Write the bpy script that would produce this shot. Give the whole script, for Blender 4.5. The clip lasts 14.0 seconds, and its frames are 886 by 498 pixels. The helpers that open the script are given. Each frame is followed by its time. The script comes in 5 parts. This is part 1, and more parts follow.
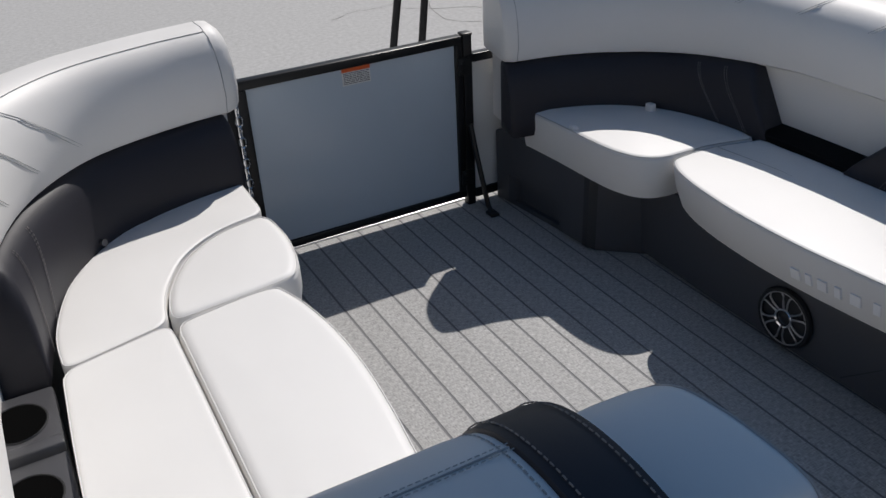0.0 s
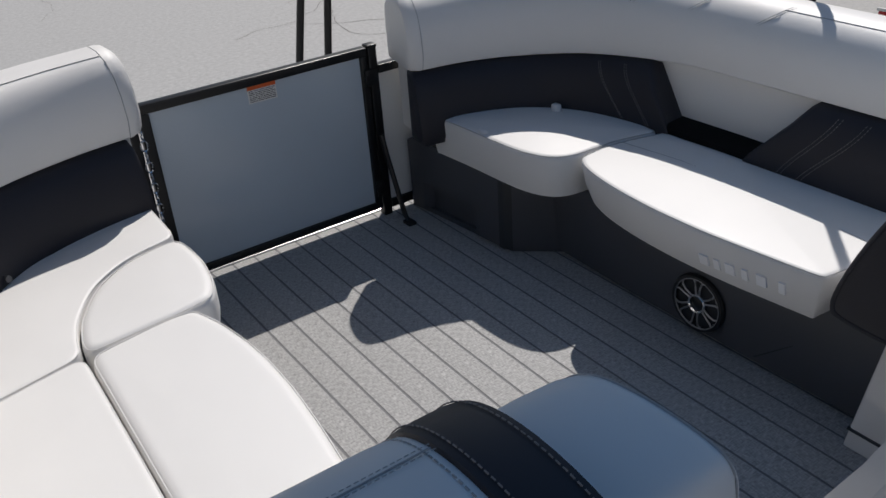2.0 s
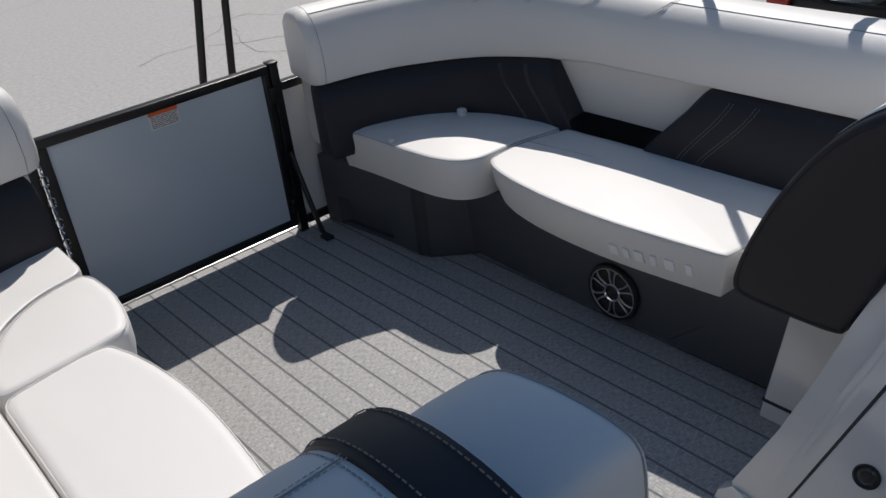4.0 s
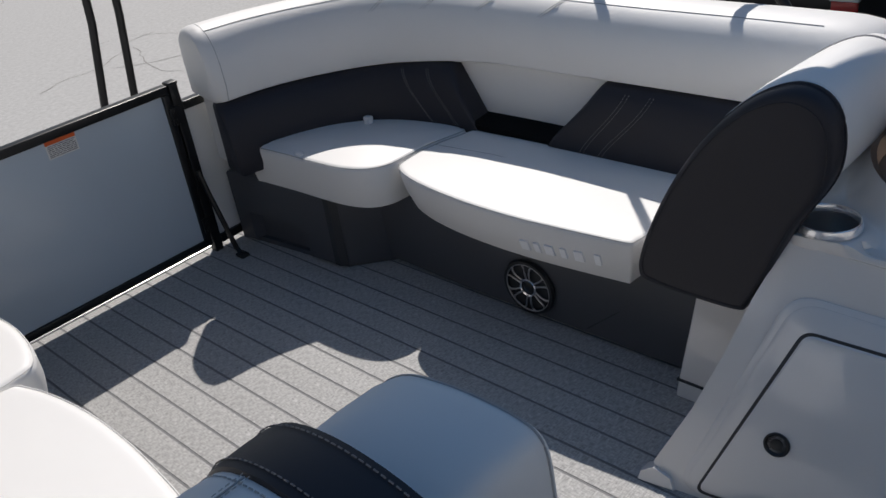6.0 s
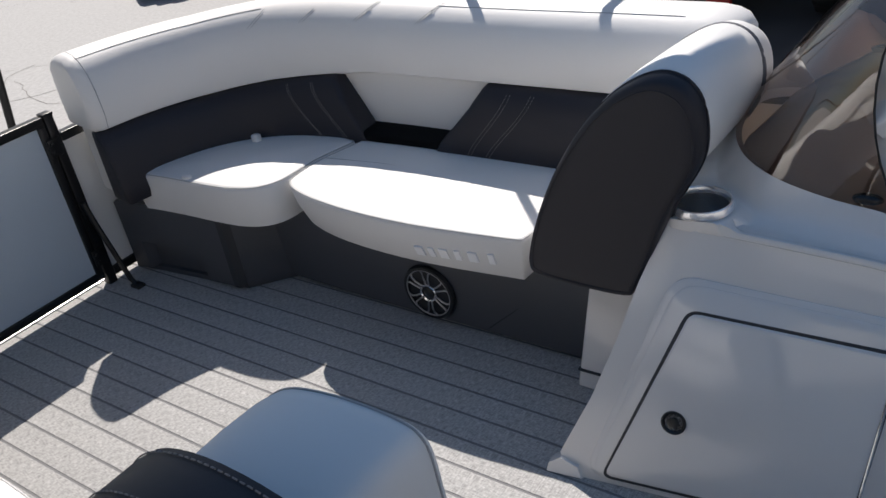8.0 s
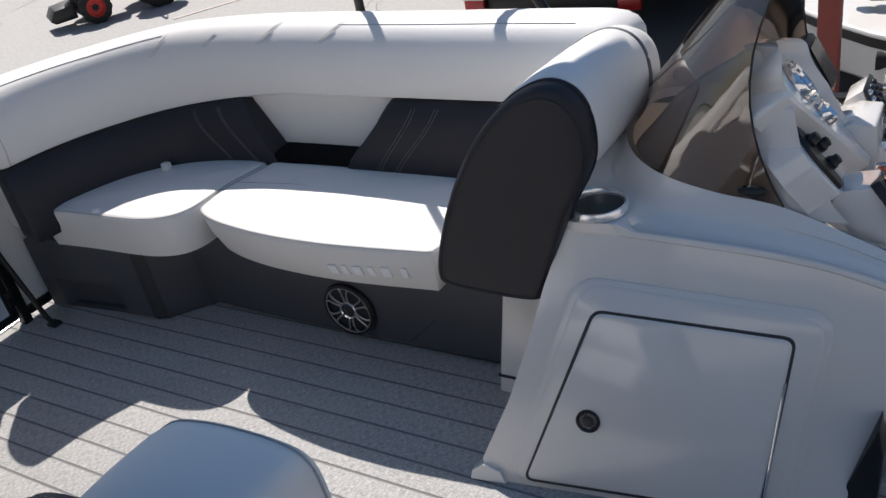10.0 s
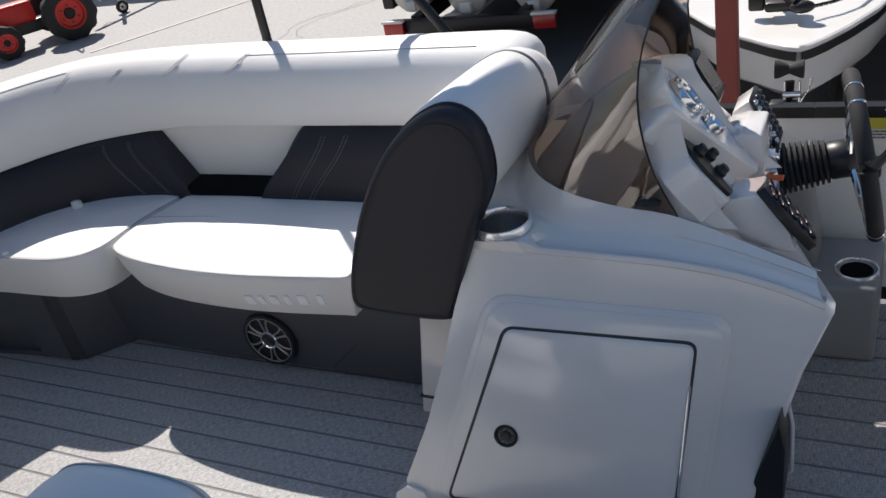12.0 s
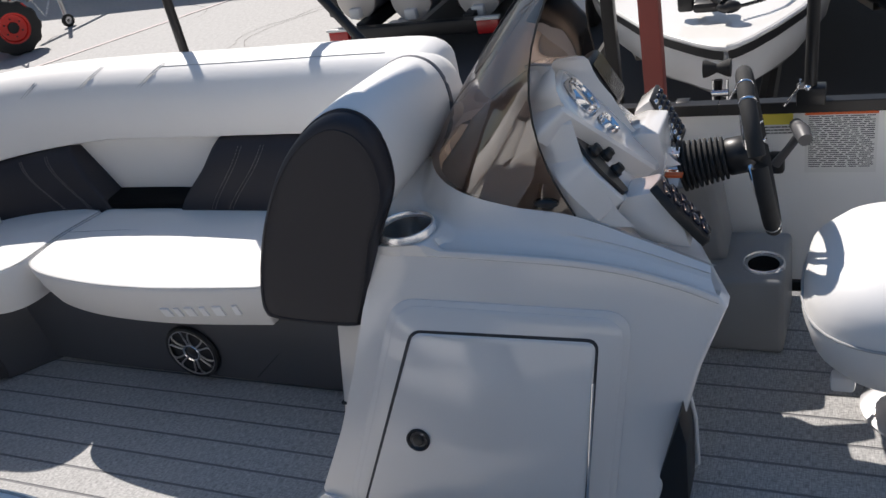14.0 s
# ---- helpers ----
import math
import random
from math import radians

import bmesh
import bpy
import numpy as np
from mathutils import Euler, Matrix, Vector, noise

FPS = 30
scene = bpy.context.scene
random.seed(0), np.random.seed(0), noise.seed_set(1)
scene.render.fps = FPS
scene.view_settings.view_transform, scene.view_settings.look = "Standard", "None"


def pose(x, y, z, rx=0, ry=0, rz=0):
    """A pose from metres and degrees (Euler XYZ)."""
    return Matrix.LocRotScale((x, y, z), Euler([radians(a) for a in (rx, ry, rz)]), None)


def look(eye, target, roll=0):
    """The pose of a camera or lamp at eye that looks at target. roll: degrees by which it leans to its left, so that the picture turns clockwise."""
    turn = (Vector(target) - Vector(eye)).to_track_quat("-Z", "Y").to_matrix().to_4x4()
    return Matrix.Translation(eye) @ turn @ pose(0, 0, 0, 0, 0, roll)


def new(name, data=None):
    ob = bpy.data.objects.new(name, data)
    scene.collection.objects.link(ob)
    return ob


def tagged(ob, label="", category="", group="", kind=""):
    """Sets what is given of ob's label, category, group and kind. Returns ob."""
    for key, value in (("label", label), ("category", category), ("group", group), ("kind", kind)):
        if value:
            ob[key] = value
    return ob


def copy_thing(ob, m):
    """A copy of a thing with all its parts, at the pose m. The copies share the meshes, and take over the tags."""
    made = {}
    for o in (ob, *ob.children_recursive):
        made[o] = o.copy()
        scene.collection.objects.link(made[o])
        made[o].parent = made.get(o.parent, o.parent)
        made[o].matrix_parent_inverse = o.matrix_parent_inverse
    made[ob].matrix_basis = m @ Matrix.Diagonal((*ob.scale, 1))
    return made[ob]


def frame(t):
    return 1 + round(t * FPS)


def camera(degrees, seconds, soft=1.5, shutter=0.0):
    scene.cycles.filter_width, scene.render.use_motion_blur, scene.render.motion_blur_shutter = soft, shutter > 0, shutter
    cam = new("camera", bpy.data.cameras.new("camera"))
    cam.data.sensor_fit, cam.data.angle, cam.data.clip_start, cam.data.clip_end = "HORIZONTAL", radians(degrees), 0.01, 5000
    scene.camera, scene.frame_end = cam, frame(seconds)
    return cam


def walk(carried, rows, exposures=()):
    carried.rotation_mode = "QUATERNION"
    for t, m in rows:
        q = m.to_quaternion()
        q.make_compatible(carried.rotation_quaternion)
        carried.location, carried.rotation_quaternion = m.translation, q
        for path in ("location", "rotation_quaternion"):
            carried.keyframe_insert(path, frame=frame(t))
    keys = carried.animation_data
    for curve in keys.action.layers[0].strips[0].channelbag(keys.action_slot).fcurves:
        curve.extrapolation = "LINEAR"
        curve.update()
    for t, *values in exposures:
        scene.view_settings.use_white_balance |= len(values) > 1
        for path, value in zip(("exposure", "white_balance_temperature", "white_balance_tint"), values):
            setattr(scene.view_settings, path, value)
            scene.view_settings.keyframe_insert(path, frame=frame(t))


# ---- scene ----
cam = camera(54.0, 14.0)
PATH = [
    (0, (0.338, -0.298, 1.498), (1.134, 1.239, 0.496), -3.0),
    (0.5, (0.337, -0.294, 1.491), (1.178, 1.228, 0.502), -2.9),
    (1, (0.341, -0.301, 1.493), (1.211, 1.205, 0.505), -3.2),
    (1.5, (0.34, -0.304, 1.49), (1.245, 1.183, 0.505), -3.6),
    (2, (0.347, -0.313, 1.493), (1.299, 1.142, 0.504), -4.2),
    (4.5, (0.372, -0.35, 1.495), (1.489, 0.985, 0.51), -6.7),
    (5, (0.38, -0.357, 1.496), (1.528, 0.949, 0.507), -7.0),
    (5.5, (0.384, -0.365, 1.493), (1.562, 0.913, 0.504), -7.6),
    (6, (0.391, -0.378, 1.495), (1.598, 0.871, 0.503), -8.2),
    (6.5, (0.399, -0.385, 1.496), (1.637, 0.829, 0.499), -8.6),
    (7, (0.406, -0.399, 1.489), (1.679, 0.779, 0.494), -9.2),
    (7.5, (0.413, -0.414, 1.484), (1.723, 0.724, 0.489), -9.6),
    (8, (0.42, -0.423, 1.48), (1.758, 0.682, 0.484), -9.8),
    (10.3, (0.456, -0.498, 1.482), (1.891, 0.478, 0.488), -11.5),
    (10.5, (0.451, -0.496, 1.488), (1.898, 0.464, 0.496), -11.4),
    (11, (0.451, -0.511, 1.491), (1.921, 0.423, 0.507), -11.7),
    (11.5, (0.456, -0.536, 1.491), (1.947, 0.371, 0.514), -11.9),
    (12, (0.469, -0.558, 1.486), (1.975, 0.32, 0.505), -12.2),
    (12.5, (0.482, -0.574, 1.483), (2.003, 0.273, 0.499), -12.6),
    (13, (0.49, -0.59, 1.478), (2.02, 0.238, 0.49), -13.1),
    (13.5, (0.497, -0.623, 1.475), (2.034, 0.19, 0.485), -13.3),
    (14, (0.513, -0.679, 1.462), (2.055, 0.13, 0.479), -12.7),
]
EXPOSURE = [(0.0, 0.0, 6500, 11), (2.0, -0.04, 6520, 11), (4.5, 0.04, 6600, 11), (6.0, 0.15, 6600, 11), (7.0, 0.35, 6700, 12), (8.0, 0.54, 6750, 12), (10.5, 0.60, 6720, 12), (12.0, 0.64, 6720, 12), (14.0, 0.68, 6720, 12)]
walk(cam, [(t, look(eye, target, roll)) for t, eye, target, roll in PATH], EXPOSURE)

# ---- light ----
SUN = Vector((0.67, 0.63, 1.0)).normalized()
world = bpy.data.worlds.new("daylight")
scene.world = world
world.use_nodes = True
wn = world.node_tree
sky = wn.nodes.new("ShaderNodeTexSky")
sky.sky_type = "NISHITA"
sky.sun_disc = False
sky.dust_density, sky.ozone_density = 1.0, 1.0
sky.sun_elevation = math.asin(SUN.z)
sky.sun_rotation = math.atan2(SUN.x, SUN.y)
wn.nodes["Background"].inputs["Strength"].default_value = 0.046
wn.links.new(sky.outputs[0], wn.nodes["Background"].inputs["Color"])
sun_data = bpy.data.lights.new("sun", "SUN")
sun_data.energy, sun_data.angle, sun_data.color = 3.5, radians(0.53), (1.0, 0.96, 0.915)
sun_lamp = new("sun", sun_data)
sun_lamp.matrix_world = look(SUN * 30, (0, 0, 0))


# ---- materials ----
def mat(name, color, rough=0.5, metal=0.0, var=0.08, scale=6.0, bump=0.0, bscale=400.0, coat=0.0, spec=0.5, dirt=None):
    m = bpy.data.materials.new(name)
    m.use_nodes = True
    nt = m.node_tree
    b = nt.nodes["Principled BSDF"]
    b.inputs["Metallic"].default_value = metal
    b.inputs["Coat Weight"].default_value = coat
    b.inputs["Coat Roughness"].default_value = 0.08
    b.inputs["Specular IOR Level"].default_value = spec
    co = nt.nodes.new("ShaderNodeTexCoord").outputs["Object"]
    big = nt.nodes.new("ShaderNodeTexNoise")
    big.inputs["Scale"].default_value, big.inputs["Detail"].default_value = scale, 5.0
    nt.links.new(co, big.inputs["Vector"])
    ramp = nt.nodes.new("ShaderNodeMix")
    ramp.data_type = "RGBA"
    lo = tuple(c * (1 - var) for c in color)
    hi = tuple(min(1, c * (1 + var)) for c in color)
    ramp.inputs[6].default_value, ramp.inputs[7].default_value = (*lo, 1), (*hi, 1)
    nt.links.new(big.outputs["Fac"], ramp.inputs[0])
    out = ramp.outputs[2]
    if dirt:
        spots = nt.nodes.new("ShaderNodeTexNoise")
        spots.inputs["Scale"].default_value, spots.inputs["Detail"].default_value = scale * 3.7, 8.0
        nt.links.new(co, spots.inputs["Vector"])
        cut = nt.nodes.new("ShaderNodeMapRange")
        cut.inputs["From Min"].default_value, cut.inputs["From Max"].default_value = 0.56, 0.72
        cut.inputs["To Max"].default_value = dirt[3]
        nt.links.new(spots.outputs["Fac"], cut.inputs["Value"])
        mx = nt.nodes.new("ShaderNodeMix")
        mx.data_type = "RGBA"
        nt.links.new(cut.outputs[0], mx.inputs[0])
        nt.links.new(out, mx.inputs[6])
        mx.inputs[7].default_value = (*dirt[:3], 1)
        out = mx.outputs[2]
    nt.links.new(out, b.inputs["Base Color"])
    rr = nt.nodes.new("ShaderNodeMapRange")
    rr.inputs["To Min"].default_value, rr.inputs["To Max"].default_value = max(0.02, rough * 0.85), min(1, rough * 1.15)
    nt.links.new(big.outputs["Fac"], rr.inputs["Value"])
    nt.links.new(rr.outputs[0], b.inputs["Roughness"])
    if bump:
        fine = nt.nodes.new("ShaderNodeTexNoise")
        fine.inputs["Scale"].default_value, fine.inputs["Detail"].default_value = bscale, 3.0
        nt.links.new(co, fine.inputs["Vector"])
        bp = nt.nodes.new("ShaderNodeBump")
        bp.inputs["Strength"].default_value, bp.inputs["Distance"].default_value = bump, 0.002
        nt.links.new(fine.outputs["Fac"], bp.inputs["Height"])
        nt.links.new(bp.outputs[0], b.inputs["Normal"])
    return m


WHITE = mat("white_vinyl", (0.79, 0.775, 0.75), 0.5, var=0.03, scale=5, bump=0.12, bscale=700)
DARK = mat("charcoal_vinyl", (0.023, 0.022, 0.028), 0.5, var=0.12, scale=5, bump=0.15, bscale=700, spec=0.36)
GREYBASE = mat("grey_moulded_plastic", (0.066, 0.069, 0.079), 0.45, var=0.08, scale=4, bump=0.1, bscale=300)
BLACK = mat("black_plastic", (0.012, 0.012, 0.013), 0.4, var=0.2, scale=8)
BLACKMETAL = mat("black_anodised", (0.014, 0.014, 0.015), 0.35, metal=0.3, var=0.2, scale=10)
PANEL = mat("gate_panel_aluminium", (0.54, 0.61, 0.67), 0.14, var=0.05, scale=3, spec=0.6)
GEL = mat("grey_gelcoat", (0.80, 0.775, 0.745), 0.16, var=0.03, scale=3, coat=0.9)
# matt black of the seat tray, also the painted shade inside the steel cups
DEEP = mat("matt_black_tray_and_shade", (0.006, 0.006, 0.006), 0.8, spec=0.1)
STEEL = mat("brushed_steel", (0.86, 0.85, 0.84), 0.30, metal=1.0, var=0.1)
CHROME = mat("polished_steel", (0.88, 0.88, 0.89), 0.07, metal=1.0, var=0.04)
THREAD = mat("stitching_thread", (0.24, 0.22, 0.21), 0.8)
# grey of stitches and piping, also crease shade drawn along seams and pleats
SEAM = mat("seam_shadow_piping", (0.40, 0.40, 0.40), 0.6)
LETTER = mat("silver_lettering", (0.93, 0.93, 0.94), 0.35)
RED = mat("red_paint", (0.62, 0.014, 0.008), 0.45, var=0.1, coat=0.1)
RUBBER = mat("black_rubber", (0.022, 0.022, 0.022), 0.8, var=0.25, scale=12, bump=0.3, bscale=120)
NAVY = mat("navy_canvas", (0.02, 0.022, 0.03), 0.9, var=0.15)
HULL = mat("white_hull_gelcoat", (0.85, 0.84, 0.81), 0.2, var=0.03, coat=0.5)
BEIGE = mat("beige_boat_interior", (0.50, 0.46, 0.40), 0.6, var=0.1)
ALU = mat("mill_aluminium", (0.62, 0.62, 0.63), 0.35, metal=0.9, var=0.1, scale=4)
RUST = mat("oxide_red_steel", (0.22, 0.045, 0.035), 0.6, var=0.2, scale=5)
PAPER = mat("sticker_white", (0.72, 0.71, 0.68), 0.5, var=0.03)
ORANGE = mat("sticker_orange", (0.75, 0.13, 0.025), 0.5, var=0.05)
YELLOW = mat("sticker_yellow", (0.75, 0.62, 0.08), 0.5, var=0.05)
INK = mat("sticker_ink", (0.10, 0.10, 0.10), 0.6)
LENSRED = mat("red_lens", (0.5, 0.02, 0.02), 0.2, coat=0.5)
ASPHALT = mat("pale_worn_asphalt", (0.47, 0.47, 0.465), 0.9, var=0.28, scale=22, bump=0.5, bscale=80, dirt=(0.24, 0.23, 0.22, 0.45))


def deck_vinyl(name, color):
    """Woven vinyl: fine crossing threads with flecks along the planks."""
    m = mat(name, color, 0.6, var=0.06, scale=3, spec=0.15)
    nt = m.node_tree
    b = nt.nodes["Principled BSDF"]
    co = nt.nodes.new("ShaderNodeTexCoord").outputs["Object"]
    rnd = nt.nodes.new("ShaderNodeObjectInfo").outputs["Random"]
    base = b.inputs["Base Color"].links[0].from_socket
    height = None
    for sc, gain in (((55, 330, 1), 0.20), ((330, 70, 1), 0.20), ((9, 2, 1), 0.05)):
        mp = nt.nodes.new("ShaderNodeMapping")
        mp.inputs["Scale"].default_value = sc
        nt.links.new(co, mp.inputs["Vector"])
        ns = nt.nodes.new("ShaderNodeTexNoise")
        ns.inputs["Scale"].default_value, ns.inputs["Detail"].default_value = 1.0, 1.0
        nt.links.new(mp.outputs[0], ns.inputs["Vector"])
        rg = nt.nodes.new("ShaderNodeMapRange")
        rg.inputs["From Min"].default_value, rg.inputs["From Max"].default_value = 0.32, 0.68
        rg.inputs["To Min"].default_value, rg.inputs["To Max"].default_value = 1 - gain, 1 + gain
        nt.links.new(ns.outputs["Fac"], rg.inputs["Value"])
        mul = nt.nodes.new("ShaderNodeMix")
        mul.data_type, mul.blend_type = "RGBA", "MULTIPLY"
        mul.inputs[0].default_value = 1.0
        nt.links.new(base, mul.inputs[6])
        nt.links.new(rg.outputs[0], mul.inputs[7])
        base = mul.outputs[2]
        height = height or ns.outputs["Fac"]
    tone = nt.nodes.new("ShaderNodeMapRange")
    tone.inputs["To Min"].default_value, tone.inputs["To Max"].default_value = 0.95, 1.05
    nt.links.new(rnd, tone.inputs["Value"])
    mul = nt.nodes.new("ShaderNodeMix")
    mul.data_type, mul.blend_type = "RGBA", "MULTIPLY"
    mul.inputs[0].default_value = 1.0
    nt.links.new(base, mul.inputs[6])
    nt.links.new(tone.outputs[0], mul.inputs[7])
    nt.links.new(mul.outputs[2], b.inputs["Base Color"])
    bp = nt.nodes.new("ShaderNodeBump")
    bp.inputs["Strength"].default_value, bp.inputs["Distance"].default_value = 0.35, 0.001
    nt.links.new(height, bp.inputs["Height"])
    nt.links.new(bp.outputs[0], b.inputs["Normal"])
    return m


def smoked(name, tint, gloss):
    """Smoked acrylic: tinted see-through sheet with a clear reflection."""
    m = bpy.data.materials.new(name)
    m.use_nodes = True
    nt = m.node_tree
    out = nt.nodes["Material Output"]
    nt.nodes.remove(nt.nodes["Principled BSDF"])
    tr = nt.nodes.new("ShaderNodeBsdfTransparent")
    tr.inputs["Color"].default_value = (*tint, 1)
    gl = nt.nodes.new("ShaderNodeBsdfGlossy")
    gl.inputs["Roughness"].default_value = 0.03
    fr = nt.nodes.new("ShaderNodeFresnel")
    fr.inputs["IOR"].default_value = gloss
    mx = nt.nodes.new("ShaderNodeMixShader")
    nt.links.new(fr.outputs[0], mx.inputs[0])
    nt.links.new(tr.outputs[0], mx.inputs[1])
    nt.links.new(gl.outputs[0], mx.inputs[2])
    nt.links.new(mx.outputs[0], out.inputs["Surface"])
    return m


def canvas(name, color, glow):
    """Woven canvas that lets part of the daylight through."""
    m = mat(name, color, 0.9, var=0.1)
    nt = m.node_tree
    tl = nt.nodes.new("ShaderNodeBsdfTranslucent")
    tl.inputs["Color"].default_value = (*glow, 1)
    mx = nt.nodes.new("ShaderNodeMixShader")
    mx.inputs[0].default_value = 0.38
    nt.links.new(nt.nodes["Principled BSDF"].outputs[0], mx.inputs[1])
    nt.links.new(tl.outputs[0], mx.inputs[2])
    nt.links.new(mx.outputs[0], nt.nodes["Material Output"].inputs["Surface"])
    return m


CANVAS = canvas("blue_grey_canvas", (0.04, 0.06, 0.10), (0.12, 0.32, 0.66))
PLANK = deck_vinyl("woven_deck_vinyl", (0.415, 0.41, 0.40))
SMOKE = smoked("smoked_acrylic", (0.66, 0.50, 0.40), 2.6)


# ---- builders ----
def part(name, bm, material, parent=None, label="", smooth=True):
    me = bpy.data.meshes.new(name)
    bmesh.ops.recalc_face_normals(bm, faces=bm.faces)
    bm.to_mesh(me)
    bm.free()
    if smooth:
        me.polygons.foreach_set("use_smooth", [True] * len(me.polygons))
        me.set_sharp_from_angle(angle=radians(42))
    me.materials.append(material)
    ob = new(name, me)
    if parent is not None:
        ob.parent = parent
    if label:
        ob["label"] = label
    return ob


def thing(name, label, category, group="", kind=""):
    return tagged(new(name), label, category, group, kind)


def catmull(pts, n=8):
    """A smooth polyline through the points."""
    p = [Vector(q) for q in pts]
    p = [2 * p[0] - p[1]] + p + [2 * p[-1] - p[-2]]
    out = []
    for i in range(1, len(p) - 2):
        for k in range(n):
            t = k / n
            a, b, c, d = p[i - 1], p[i], p[i + 1], p[i + 2]
            out.append(0.5 * (2 * b + (c - a) * t + (2 * a - 5 * b + 4 * c - d) * t * t + (3 * b - a - 3 * c + d) * t ** 3))
    out.append(p[-2])
    return out


def closed_catmull(pts, n=5):
    p = [Vector(q) for q in pts]
    m = len(p)
    out = []
    for i in range(m):
        a, b, c, d = p[i - 1], p[i], p[(i + 1) % m], p[(i + 2) % m]
        for k in range(n):
            t = k / n
            out.append(0.5 * (2 * b + (c - a) * t + (2 * a - 5 * b + 4 * c - d) * t * t + (3 * b - a - 3 * c + d) * t ** 3))
    return out


def grid(bm, rows, loop=False, cap=False):
    """Quads between rows of points. loop closes each row; cap fills the first and last row."""
    vs = [[bm.verts.new(p) for p in r] for r in rows]
    n = len(vs[0])
    for a, b in zip(vs, vs[1:]):
        for i in range(n if loop else n - 1):
            j = (i + 1) % n
            bm.faces.new((a[i], a[j], b[j], b[i]))
    if cap:
        bm.faces.new(vs[0][::-1])
        bm.faces.new(vs[-1])
    return vs


def normals2(path, closed=False):
    out = []
    n = len(path)
    for i in range(n):
        a = path[i - 1] if i or closed else path[i]
        b = path[(i + 1) % n] if i < n - 1 or closed else path[i]
        d = (Vector(b[:2]) - Vector(a[:2])).normalized()
        out.append(Vector((d.y, -d.x)))
    return out


def sweep(bm, path, profile, side=1.0, start=None, end=None, cap=True, round_end=0.0, dz=None, aft_end=None):
    """Sweeps a closed (out, z) profile along a plan path. start, end: shears of the two ends as functions of z, in metres along it."""
    nr = normals2(path)
    rows = []
    m = len(path)
    for i, (p, nn) in enumerate(zip(path, nr)):
        t = (Vector(path[min(i + 1, m - 1)][:2]) - Vector(path[max(i - 1, 0)][:2])).normalized()
        row = []
        for o, z in profile:
            q = Vector(p[:2]) + nn * o * side
            if start:
                q += t * start(z) * max(0.0, 1 - i / (0.35 * m))
            if end:
                q += t * end(z) * max(0.0, 1 - (m - 1 - i) / (0.35 * m))
            row.append((q.x, q.y, z + (dz(p) if dz else 0)))
        rows.append(row)
    if round_end:
        def shrunk(row, step, k, d):
            c = sum((Vector(v) for v in row), Vector()) / len(row)
            return [tuple(c + (Vector(v) - c) * k + d * step) for v in row]
        d0 = (Vector(rows[0][0]) - Vector(rows[1][0])).normalized()
        d1 = (Vector(rows[-1][0]) - Vector(rows[-2][0])).normalized()
        first = [shrunk(rows[0], round_end * a, k, d0) for a, k in ((1.0, 0.6), (0.92, 0.86), (0.6, 0.96))]
        e = aft_end or round_end
        last = [shrunk(rows[-1], e * a, k, d1) for a, k in ((0.3, 0.985), (0.6, 0.93), (0.82, 0.82), (0.95, 0.65), (1.0, 0.4))]
        rows = first + rows + last
    grid(bm, rows, loop=True, cap=cap)


def box(bm, lo, hi, bevel=0.0, seg=2):
    lo, hi = Vector(lo), Vector(hi)
    m = Matrix.LocRotScale((lo + hi) / 2, None, hi - lo)
    r = bmesh.ops.create_cube(bm, size=1, matrix=m)
    if bevel:
        es = list({e for v in r["verts"] for e in v.link_edges})
        bmesh.ops.bevel(bm, geom=es, offset=bevel, segments=seg, affect="EDGES", profile=0.5)


def tube(bm, pts, r, n=10, closed=False):
    """A round bar along 3D points; r may be a list."""
    p = [Vector(q) for q in pts]
    rows = []
    up = Vector((0, 0, 1))
    for i, q in enumerate(p):
        if closed:
            d = (p[(i + 1) % len(p)] - p[i - 1]).normalized()
        else:
            d = (p[min(i + 1, len(p) - 1)] - p[max(i - 1, 0)]).normalized()
        a = d.cross(up if abs(d.z) < 0.95 else Vector((1, 0, 0))).normalized()
        b = d.cross(a)
        rr = r[i] if isinstance(r, (list, tuple)) else r
        rows.append([q + (a * math.cos(2 * math.pi * k / n) + b * math.sin(2 * math.pi * k / n)) * rr for k in range(n)])
    if closed:
        rows.append(rows[0])
        vs = [[bm.verts.new(v) for v in rw] for rw in rows[:-1]]
        vs.append(vs[0])
        for a, b in zip(vs, vs[1:]):
            for k in range(n):
                bm.faces.new((a[k], a[(k + 1) % n], b[(k + 1) % n], b[k]))
    else:
        grid(bm, rows, loop=True, cap=True)


def lathe(bm, prof, m, n=32, cap=True):
    """Turns (radius, height) points round the z axis of m."""
    rows = [[m @ Vector((r * math.cos(2 * math.pi * k / n), r * math.sin(2 * math.pi * k / n), z)) for k in range(n)] for r, z in prof]
    grid(bm, rows, loop=True, cap=cap)


def prism(bm, poly, lo, hi, axis="z", bevel=0.0, seg=2):
    """A closed polygon pushed from lo to hi along an axis; poly lists the two other coordinates."""
    def at(p, v):
        return {"x": (v, p[0], p[1]), "y": (p[0], v, p[1]), "z": (p[0], p[1], v)}[axis]
    vs = [[bm.verts.new(at(p, v)) for p in poly] for v in (lo, hi)]
    n = len(poly)
    fs = [bm.faces.new((vs[0][i], vs[0][(i + 1) % n], vs[1][(i + 1) % n], vs[1][i])) for i in range(n)]
    fs += [bm.faces.new(vs[0][::-1]), bm.faces.new(vs[1])]
    if bevel:
        bmesh.ops.bevel(bm, geom=list({e for f in fs for e in f.edges}), offset=bevel, segments=seg, affect="EDGES", profile=0.5)


